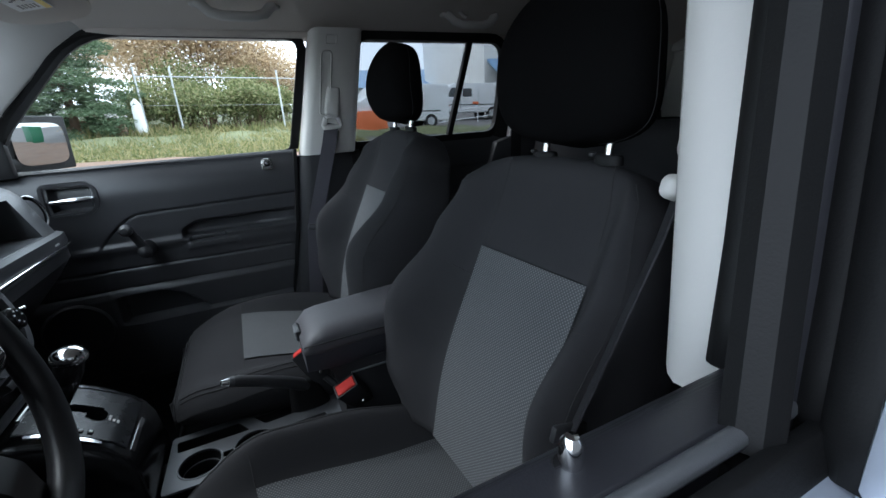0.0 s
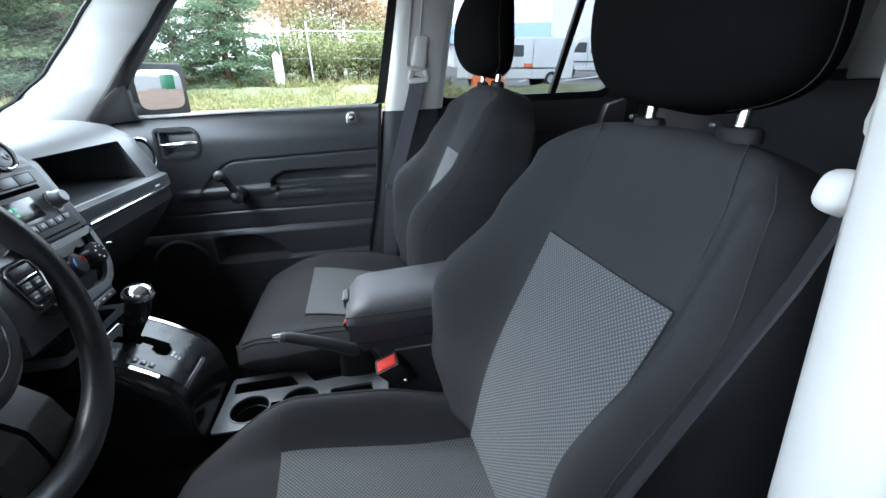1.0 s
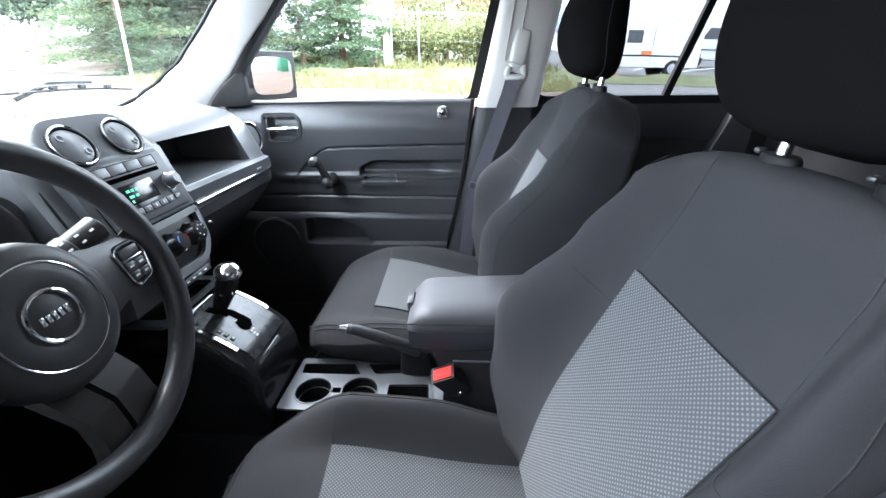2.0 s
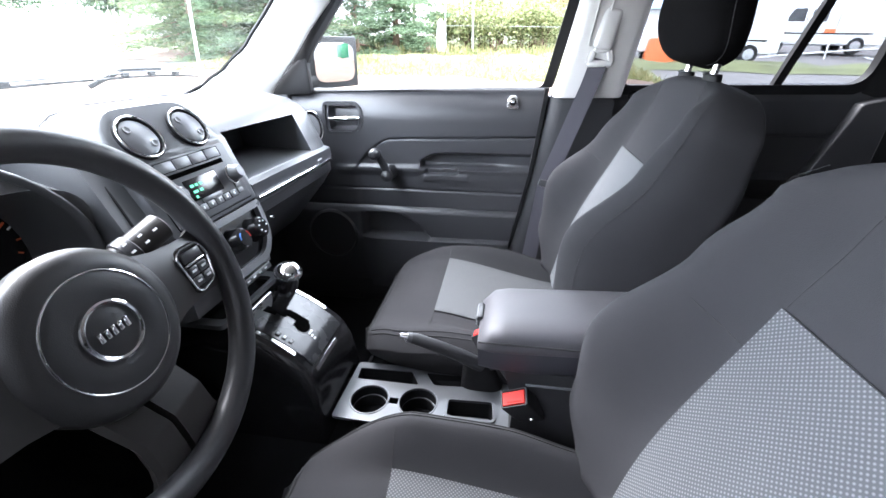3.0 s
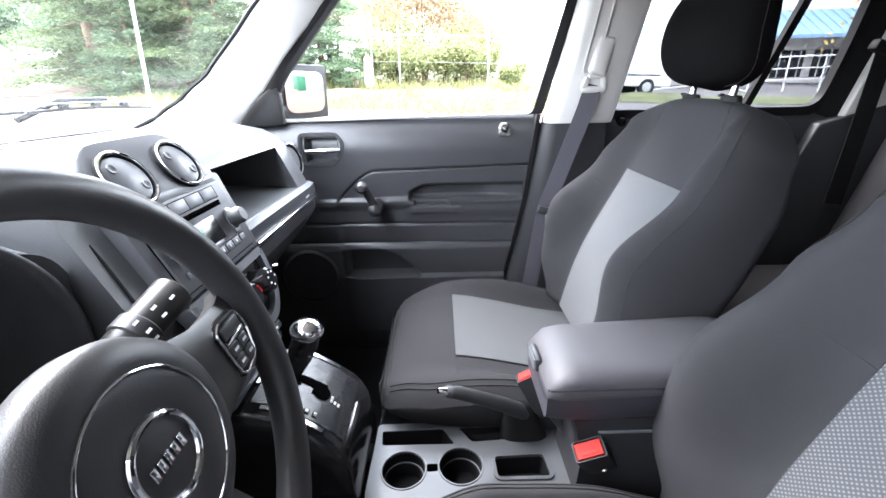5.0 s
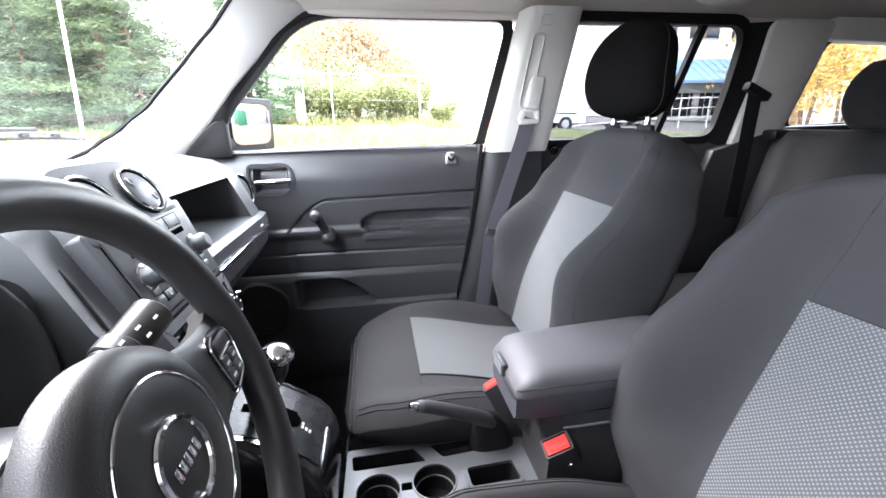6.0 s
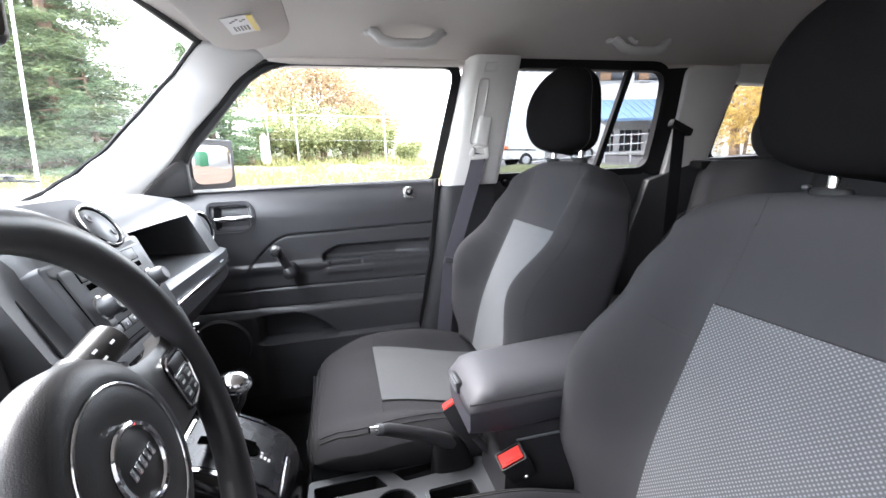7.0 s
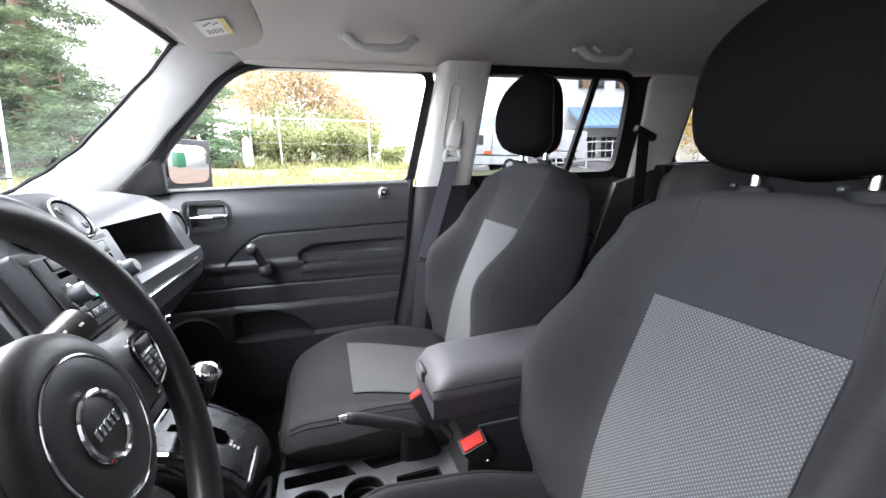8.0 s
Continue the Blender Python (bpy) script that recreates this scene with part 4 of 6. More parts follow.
# gaps and disc slot of the radio: their shade is black laid on the face
part("radio_gap", moved(frame_strip(round_outline([(-0.114, -0.188), (0.114, -0.188), (0.120, -0.064), (-0.120, -0.064)], 0.005), round_outline([(-0.1115, -0.1855), (0.1115, -0.1855), (0.1175, -0.0665), (-0.1175, -0.0665)], 0.005), lambda p, d: V(p[0], p[1], 0.0035 + d), 0.0012), STACK2), VOID, radio)
part("disc_slot", on_stack((0.168, 0.0085, 0.004), (0.0, -0.0985, 0.0078)), VOID, radio, "disc slot drawn as a shade-black slab")
part("button_gap", on_stack((0.180, 0.0205, 0.0012), (0.0, -0.080, 0.0080), 0), VOID, radio, "black backing drawn for the shaded gap round the buttons")
part("button_gap", on_stack((0.150, 0.0150, 0.0012), (-0.001, -0.166, 0.0080), 0), VOID, radio, "black backing drawn for the shaded gap round the buttons")
for k in range(4):
    part("radio_button", on_stack((0.0420, 0.018, 0.002), (-0.066 + 0.044 * k, -0.080, 0.0084), 0.0006), BEZEL, radio)
screen = part("display", on_stack((0.092, 0.040, 0.004), (-0.004, -0.131, 0.0085)), GLOSSY, radio, "dark display window")
for k, (a, b, w) in enumerate(((-0.036, -0.124, 0.009), (-0.024, -0.124, 0.007), (-0.012, -0.124, 0.007), (-0.034, -0.135, 0.012), (-0.018, -0.135, 0.008), (-0.038, -0.1445, 0.005))):
    part("display_digit", on_stack((w, 0.005, 0.0012), (a, b, 0.0112), 0), GREEN, screen, "green glowing display bar")
for k in range(6):
    part("radio_button", on_stack((0.022, 0.013, 0.004), (-0.062 + 0.0245 * k, -0.166, 0.0085)), BEZEL, radio)
    part("lettering", on_stack((0.003, 0.005, 0.0008), (-0.062 + 0.0245 * k, -0.166, 0.0108), 0), WHITE, radio)
part("radio_button", on_stack((0.060, 0.010, 0.004), (0.0, -0.155, 0.0085)), SATIN, radio)
for y in (0.086, -0.086):
    part("knob_ring", lathe([(0.0185, 0.0), (0.0185, 0.004), (0.016, 0.005), (0.015, 0.0)], STACK2 @ pose(y, -0.131, 0.007), 28), CHROME, radio, "thin chrome ring")
    part("radio_knob", lathe([(0.0, 0.026), (0.011, 0.026), (0.0145, 0.022), (0.0155, 0.0)], STACK2 @ pose(y, -0.131, 0.007), 28), SATIN, radio, "graphite tuning knob")
    for k in range(2):
        part("radio_button", on_stack((0.018, 0.011, 0.004), (y * 1.0, -0.152 - 0.014 * k, 0.0085)), BEZEL, radio)
for k, y in enumerate((-0.068, 0.0, 0.068)):
    km = STACK2 @ pose(y, -0.250, -0.006)
    knob = part("climate_knob", lathe([(0.0, 0.030), (0.017, 0.030), (0.0215, 0.026), (0.024, 0.004), (0.027, 0.0)], km, 32), GLOSSY, dash, "round gloss black climate knob")
    if k == 1:
        part("blue_arc", moved(tube([(0.015 * math.cos(a), 0.015 * math.sin(a), 0.0305) for a in [2.2 + 0.12 * i for i in range(9)]], 0.0016, 6), km), BLUE, knob, "blue cold mark")
        part("red_arc", moved(tube([(0.015 * math.cos(a), 0.015 * math.sin(a), 0.0305) for a in [-0.2 + 0.12 * i for i in range(9)]], 0.0016, 6), km), RED, knob, "red warm mark")
    else:
        for i in range(6):
            a = 0.9 * i
            part("lettering", moved(box((0.004, 0.003, 0.0008), (0.0125 * math.cos(a), 0.0125 * math.sin(a), 0.0305)), km), WHITE, knob, "white marking")
part("switch_bar", on_stack((0.12, 0.014, 0.02), (0.0, -0.330, -0.012), 0.003), PLASTIC, dash, "black switch strip")
for k in range(4):
    part("lettering", on_stack((0.010, 0.003, 0.001), (-0.03 + 0.022 * k, -0.330, -0.0015), 0), WHITE, dash)
part("pull_tab", tube([(-0.082, 0.126, 0.905), (-0.074, 0.128, 0.906)], 0.003, 10), CHROME, dash, "small chrome pull")
part("radio_body", loft([[V(x, y, z) for x, z in ((-0.30, 1.05), (-0.172, 1.03), (-0.100, 0.88), (-0.100, 0.80), (-0.30, 0.72))] for y in (-0.122, 0.122)]), DASH, dash, "charcoal centre stack body")
for y in (0.602,):
    vm = Matrix.Translation((-0.182, y - 0.008, 1.027)) @ pose(0, 0, 0, 0, 76, -24) @ Matrix.Diagonal((1.08, 1.08, 1, 1))
    vent = part("air_vent", moved(lathe([(0.052, -0.06), (0.046, 0.004), (0.040, 0.004), (0.037, -0.006), (0.0, -0.006)], None, 36), vm @ Matrix.Diagonal((1, 0.72, 1, 1))), RUBBER, dash, "oval side vent with a chrome ring")
    part("vent_ring", moved(tube([(0.043 * math.cos(a), 0.031 * math.sin(a), 0.005) for a in [2 * math.pi * k / 48 for k in range(48)]], 0.0026, 8, closed=True), vm), CHROME, vent, "chrome vent ring")
    part("vent_disc", moved(lathe([(0.036, -0.004), (0.034, 0.002), (0.0, 0.003)], None, 32), vm @ Matrix.Diagonal((1, 0.72, 1, 1))), BEZEL, vent)
part("trim_mark", moved(box((0.002, 0.026, 0.004), (-0.109, 0.462, 0.955)), Matrix()), WHITE, dash, "small pale badge bar")

# instrument hood
def hood(k, x, dy=0.0, square=1.0, w=0.215, h=0.180):
    pts = []
    for i in range(33):
        a = math.pi * (i / 32 * 1.3 - 0.15)
        c, s = math.cos(a), math.sin(a)
        pts.append(V(x, -0.395 + dy + k * w * math.copysign(abs(c) ** square, c), 0.962 + k * h * math.copysign(abs(s) ** square, s)))
    return pts


part("instrument_hood", loft([hood(1.10, -0.50), hood(1.08, -0.26), hood(1.035, -0.180), hood(1.012, -0.166), hood(0.990, -0.166), hood(0.965, -0.178), hood(0.90, -0.28)], closed=False), DASH, dash, "arched instrument hood", angle=None)
part("binnacle_face", loft([hood(1.03, -0.182), hood(1.0, -0.176, 0, 0.45, 0.228, 0.118)], closed=False), DASH, dash)
part("gauge_panel", loft([hood(0.93, -0.300), hood(0.93, -0.286)]), RUBBER, dash, "dark instrument panel")
part("panel_seam", tube([(-0.1745, -0.150, 1.078), (-0.150, -0.152, 1.032), (-0.129, -0.154, 0.984), (-0.1195, -0.155, 0.962), (-0.117, -0.156, 0.91)], 0.0022, 6), RUBBER, dash, "dark panel seam")

# ---- centre console ----
console = thing("centre_console", "black and graphite console with cup holders between the seats", "console")
CY = 0.033
BARREL = [(-0.150, 0.742), (-0.10, 0.735), (-0.05, 0.722), (-0.02, 0.706), (0.01, 0.686), (0.04, 0.662), (0.058, 0.640), (0.070, 0.612), (0.076, 0.560)]


def barrel_z(x):
    for (a, p), (b, q) in zip(BARREL, BARREL[1:]):
        if x <= b:
            return lerp(p, q, (x - a) / (b - a))
    return BARREL[-1][1]


def barrel_strip(ya, yb, xa, xb, lift, n=12, thick=0.003):
    """A slip of trim bent over the selector housing."""
    return sheet(lambda u, v: V(lerp(xa, xb, v) + lift * 0.5, CY + lerp(ya, yb, u), barrel_z(lerp(xa, xb, v)) + lift), 2, n, thick=-thick)


part("gear_housing", loft([[V(x, CY + y, z - d) for x, z in BARREL] + [V(0.080, CY + y, 0.36), V(-0.25, CY + y, 0.36), V(-0.25, CY + y, 0.70 - d)] for y, d in ((-0.112, 0.06), (-0.108, 0.025), (-0.098, 0.006), (-0.088, 0.0), (0.088, 0.0), (0.098, 0.006), (0.108, 0.025), (0.112, 0.06))]), GLOSSY, console, "gloss black gear selector housing", angle=50)
part("gear_plate", barrel_strip(-0.074, 0.074, -0.088, 0.056, 0.003, 24), GATE, console, "dark graphite gear selector plate")
part("chrome_trim", barrel_strip(0.078, 0.086, -0.07, 0.020, 0.0035), CHROME, console, "chrome edge trim")
part("chrome_trim", barrel_strip(-0.086, -0.078, -0.07, 0.026, 0.0035), CHROME, console, "chrome edge trim")
part("chrome_trim", barrel_strip(-0.074, 0.030, 0.0605, 0.0640, 0.004, 2), CHROME, console, "chrome edge trim")
part("chrome_trim", barrel_strip(-0.030, 0.050, -0.098, -0.091, 0.0035, 2), CHROME, console, "chrome edge trim")
# the stepped slot of the lever, its inner shade laid on as black strips
slot = part("gear_slot", join(
    barrel_strip(-0.018, 0.000, -0.072, -0.046, 0.0048, 4), barrel_strip(-0.010, 0.012, -0.052, -0.028, 0.0052, 4),
    barrel_strip(-0.002, 0.014, -0.032, -0.004, 0.0056, 4), barrel_strip(-0.016, 0.014, -0.008, 0.012, 0.0060, 4), lathe([(0.0, 0.0), (0.016, 0.0), (0.016, -0.006)], pose(0.010, CY - 0.006, 0.6935, 0, 36, 0), 24)), VOID, console, "stepped lever slot drawn as shade-black strips")
for k, x in enumerate((-0.016, -0.003, 0.010)):
    m = pose(0, 0, 0, 0, 26 + 5 * k, 0)
    sq = part("indicator", box((0.0095, 0.0115, 0.002), (x, -0.028, barrel_z(x) + 0.005), 0.0006, m=m), RUBBER, console, "small square position lamp")
    part("indicator_face", box((0.0060, 0.0075, 0.0012), (x + 0.0008, -0.028, barrel_z(x) + 0.0066), 0.0004, m=m), WHITE, sq, "pale lamp face")
for k, (x, y) in enumerate(((0.026, 0.028), (0.026, 0.019), (0.032, 0.018), (0.038, 0.017))):
    part("lettering", box((0.0045, 0.007 if k else 0.005, 0.0015), (x, y, barrel_z(x) + 0.006), 0, m=pose(0, 0, 0, 0, 40, 0)), WHITE, console, "white selector marking")
# storage tray in front of the selector
part("tray_rim", frame_strip(*[round_outline([(a * 0.055 - 0.150, CY + b * 0.112) for a, b in ((-k, -k), (k, -k), (k, k), (-k, k))], 0.012) for k in (1.0, 0.80)], lambda p, d: V(p[0], p[1], 0.744 + d), 0.010), SATIN, console, "satin graphite tray rim")
DZ = 0.515
deck_outer = [(0.082, -0.050), (0.086, 0.128), (0.470, 0.134), (0.476, -0.060)]
part("console_body", loft([[V(0.07, -0.062, z), V(0.72, -0.070, z), V(0.72, 0.140, z), V(0.07, 0.136, z)] for z in (0.34, DZ - 0.062)]), PLASTIC, console)


def with_holes(outer, holes, z, depth):
    """A deck with openings: fills the ground between outlines and gives it thickness."""
    bm = bmesh.new()
    edges = []
    for loop in [outer] + holes:
        vs = [bm.verts.new((p[0], p[1], z)) for p in loop]
        edges += [bm.edges.new((vs[i], vs[(i + 1) % len(vs)])) for i in range(len(vs))]
    bmesh.ops.triangle_fill(bm, use_beauty=True, use_dissolve=False, edges=edges)
    bmesh.ops.recalc_face_normals(bm, faces=bm.faces)
    if sum(f.normal.z for f in bm.faces) < 0:
        bmesh.ops.reverse_faces(bm, faces=bm.faces)
    ext = bmesh.ops.extrude_face_region(bm, geom=bm.faces[:])
    bmesh.ops.translate(bm, vec=(0, 0, -depth), verts=[v for v in ext["geom"] if isinstance(v, bmesh.types.BMVert)])
    bmesh.ops.recalc_face_normals(bm, faces=bm.faces)
    return bm


cups = [(0.150, 0.010), (0.262, 0.016)]
round_hole = lambda c, r: [Vector((c[0] + r * math.cos(2 * math.pi * k / 32), c[1] + r * math.sin(2 * math.pi * k / 32))) for k in range(32)]
pocket_a = round_outline([(0.100, 0.070), (0.252, 0.070), (0.228, 0.112), (0.096, 0.108)], 0.006)
pocket_b = round_outline([(0.288, 0.074), (0.440, 0.084), (0.440, 0.118), (0.262, 0.114)], 0.008)
notch = round_outline([(0.1955, 0.004), (0.2165, 0.004), (0.2165, 0.022), (0.1955, 0.022)], 0.003)
pocket_c = round_outline([(0.332, -0.014), (0.432, -0.014), (0.428, 0.036), (0.330, 0.032)], 0.008)
part("console_deck", with_holes(round_outline(deck_outer, 0.010), [round_hole(c, 0.0425) for c in cups] + [pocket_a, pocket_b, pocket_c, notch], DZ, 0.006), SATIN, console, "satin graphite cup holder deck", angle=30)
for c in cups:
    part("cup_holder", lathe([(0.0425, 0.0), (0.0425, -0.002), (0.0412, -0.022), (0.0372, -0.0235), (0.0355, -0.055), (0.0005, -0.055), (0.0005, -0.058), (0.045, -0.058), (0.045, -0.001)], pose(*c, DZ - 0.003), 36, False), RUBBER, console, "round black cup holder")
    part("cup_step", moved(tube([(0.0392 * math.cos(a), 0.0392 * math.sin(a), -0.0250) for a in [2 * math.pi * k / 40 for k in range(40)]], 0.0011, 6, closed=True), pose(*c, DZ)), BEZEL, console, "grey step inside the cup holder")
    part("cup_rim", moved(tube([(0.0435 * math.cos(a), 0.0435 * math.sin(a), 0) for a in [2 * math.pi * k / 40 for k in range(40)]], 0.0022, 6, closed=True), pose(*c, DZ)), SATIN, console)
for p in (pocket_a, pocket_b, pocket_c, notch):
    c = sum(p, Vector((0, 0))) / len(p)
    part("pocket", join(loft([[V(q.x, q.y, DZ - 0.003) for q in p], [V(*(c + (q - c) * 0.94), DZ - 0.045) for q in p]], caps=False), loft([[V(*(c + (q - c) * 0.94), DZ - 0.045) for q in p], [V(*(c + (q - c) * 0.94), DZ - 0.047) for q in p]])), RUBBER, console, "black storage pocket")
part("pocket_rim", frame_strip(shrink(pocket_c, -0.007), pocket_c, lambda p, d: V(p[0], p[1], DZ - 0.001 + d), 0.005), SATIN, console)
part("armrest_box", loft([[V(x, y, z) for x, y in ((f, -0.050), (0.74, -0.056), (0.74, 0.086), (f, 0.080))] for z, f in ((0.46, 0.462), (0.60, 0.470), (0.69, 0.450))]), SHELL, console, "black storage box")
part("box_trim", box((0.14, 0.004, 0.004), (0.56, -0.056, 0.665), 0.001), BEZEL, console)
arm = thing("armrest", "black padded lid of the centre console", "armrest")
pad, basev = [], []
for k in range(15):
    t = k / 14
    x = lerp(0.398, 0.760, t)
    e = table(((0, 0.40), (0.02, 0.66), (0.07, 0.92), (0.14, 1.0), (0.9, 1.0), (1, 0.8)), t)
    top = lerp(0.790, 0.806, t) - 0.020 * (1 - e)
    pad.append([V(x, 0.018 + 0.083 * (0.82 + 0.18 * e) * math.copysign(abs(math.cos(a)) ** 0.45, math.cos(a)), (top - 0.034) + 0.034 * e * math.copysign(abs(math.sin(a)) ** 0.62, math.sin(a))) for a in [2 * math.pi * i / 32 for i in range(32)]])
    low = table(((0, 0.690), (0.25, 0.684), (0.5, 0.690), (1, 0.70)), t)
    basev.append([V(x + (0.002 if k == 0 else 0), 0.018 + y * (0.9 + 0.1 * e), z) for y, z in ((-0.078, 0.756), (0.078, 0.756), (0.076, low + 0.012), (0.066, low), (-0.066, low), (-0.076, low + 0.012))])
part("armrest_pad", loft(pad), PAD, arm, "padded black armrest lid", angle=None)
part("armrest_base", loft(basev), ARMBASE, arm, "slate plastic underside", angle=40)
latch = part("latch", box((0.012, 0.052, 0.026), (0.398, 0.030, 0.756), 0.004), PLASTIC, arm, "ribbed lid latch")
for k in range(5):
    part("rib", box((0.003, 0.044, 0.0022), (0.3915, 0.030, 0.748 + 0.004 * k), 0), BEZEL, latch)
part("seam", tube([r[24] + V(0, 0, 0.004) for r in pad[1:-1]], 0.0012, 6), SEAM, arm)
part("seam", tube([V(lerp(0.400, 0.752, k / 12), -0.0665, 0.762) for k in range(13)], 0.0016, 6), SEAM, arm)
shifter = thing("gear_lever", "gear lever with a polished chrome knob", "gear lever")
part("knob", lathe([(0.0, 0.001), (0.012, 0.0), (0.022, -0.005), (0.028, -0.013), (0.029, -0.021), (0.026, -0.028), (0.018, -0.033), (0.0, -0.034)], pose(0.001, 0.029, 0.843, 0, 8, 0), 32), CHROME, shifter, "polished chrome knob")
part("stem", tube([(-0.001, 0.029, 0.818), (-0.008, 0.029, 0.80), (-0.020, 0.029, 0.775), (-0.040, 0.030, 0.735), (-0.046, 0.030, 0.715)], [0.021, 0.024, 0.022, 0.016, 0.014], 18), GLOSSY, shifter, "black lever stem")
brake = thing("handbrake", "black handbrake lever with a chrome button", "handbrake")
part("grip", tube([(0.242, 0.054, 0.664), (0.256, 0.057, 0.660), (0.30, 0.066, 0.638), (0.35, 0.077, 0.610), (0.385, 0.085, 0.586), (0.40, 0.088, 0.574)], [0.0110, 0.0130, 0.0136, 0.0150, 0.0160, 0.014], 18), PLASTIC, brake, "black grained grip")
part("boot", loft([[V(cx + a * rx, 0.095 + b * ry, z) for a, b in [(math.copysign(abs(math.cos(2 * math.pi * i / 24)) ** 0.7, math.cos(2 * math.pi * i / 24)), math.copysign(abs(math.sin(2 * math.pi * i / 24)) ** 0.7, math.sin(2 * math.pi * i / 24))) for i in range(24)]] for z, cx, rx, ry in ((0.500, 0.402, 0.052, 0.026), (0.530, 0.398, 0.046, 0.024), (0.555, 0.394, 0.040, 0.022), (0.576, 0.390, 0.034, 0.020), (0.592, 0.386, 0.024, 0.016), (0.598, 0.384, 0.010, 0.008))]), RUBBER, brake, "matt black lever boot")
part("tip_collar", tube([(0.236, 0.0525, 0.6662), (0.246, 0.055, 0.663)], [0.0112, 0.0125], 18), SATIN, brake, "dark collar of the grip")
part("release_button", tube([(0.221, 0.048, 0.6715), (0.229, 0.050, 0.6690), (0.240, 0.053, 0.6650)], [0.006, 0.0085, 0.0095], 14), CHROME, brake, "chrome release button")


def buckle(at, turn, label):
    b = thing("seat_belt_buckle", label, "belt buckle", at, "buckles", turn=turn)
    rim = round_outline([(-0.027, -0.017), (0.027, -0.017), (0.027, 0.017), (-0.027, 0.017)], 0.005)
    body = part("buckle_body", loft([[V(p.x * k, p.y * k, z) for p in rim] for k, z in ((0.80, -0.090), (0.94, -0.075), (1.0, -0.050), (1.0, -0.003), (0.97, 0.0), (0.86, 0.0), (0.85, -0.006))]), SHELL, b, angle=35)
    part("rivet", lathe([(0.0, 0.003), (0.004, 0.0025), (0.005, 0.0)], pose(0.004, -0.0165, -0.070, 90), 14), STEEL, body, "steel rivet")
    button = part("release_button", loft([[V(p.x * k, p.y * k, z) for p in shrink(rim, 0.0045)] for k, z in ((1.0, -0.006), (1.0, -0.001), (0.93, 0.0012), (0.72, 0.0006))]), RED, b, "red release button")
    part("button_ledge", box((0.030, 0.006, 0.0016), (0.002, -0.006, 0.0010), 0.0006), RED, button)
    part("buckle_stalk", tube([(0, 0, -0.085), (0.01, 0.0, -0.15)], 0.009, 10), PLASTIC, b)
    return b


buckle((0.469, -0.076, 0.650), (26, -27, -8), "black buckle with a red button beside the driver's seat")
buckle((0.400, 0.082, 0.680), (-10, -28, 0), "black buckle with a red button beside the passenger seat")

# ---- belts ----
def strap(points, width, normal=(0, 1, 0)):
    pts = [Vector(p) for p in points]
    rings = []
    for i, p in enumerate(pts):
        d = (pts[min(i + 1, len(pts) - 1)] - pts[max(i - 1, 0)]).normalized()
        n = Vector(normal)
        n = (n - d * n.dot(d)).normalized()
        w = d.cross(n)
        rings.append([p + w * width / 2 + n * 0.001, p - w * width / 2 + n * 0.001, p - w * width / 2 - n * 0.001, p + w * width / 2 - n * 0.001])
    return loft(rings)


# ---- door mirror ----
mirror = thing("door_mirror", "black door mirror with a chrome-edged glass", "door mirror")
MM = pose(-0.215, 0.895, 1.205, 0, 0, -24) @ pose(0, 0, 0, 0, 2.5, 0)
part("housing", moved(box((0.085, 0.235, 0.170), (-0.045, 0, 0), 0.030, 4), MM), RUBBER, mirror)
part("mirror_rim", moved(box((0.012, 0.235, 0.170), (0.0, 0, 0), 0.0055, 2), MM), RUBBER, mirror)
def mirror_face(u, v):
    """A slightly domed face with rounded corners."""
    c, s = math.cos(2 * math.pi * u), math.sin(2 * math.pi * u)
    y, z = 0.095 * v * math.copysign(abs(c) ** 0.42, c), 0.064 * v * math.copysign(abs(s) ** 0.42, s)
    return V(0.0128 - (y * y + z * z) / 3.6, y, z)


part("mirror_glass", moved(sheet(mirror_face, 48, 14), MM), DIMMIRROR, mirror, "mirror glass")
part("mirror_arm", tube([(-0.29, 0.77, 1.145), (-0.27, 0.83, 1.155)], 0.03, 12), RUBBER, mirror)


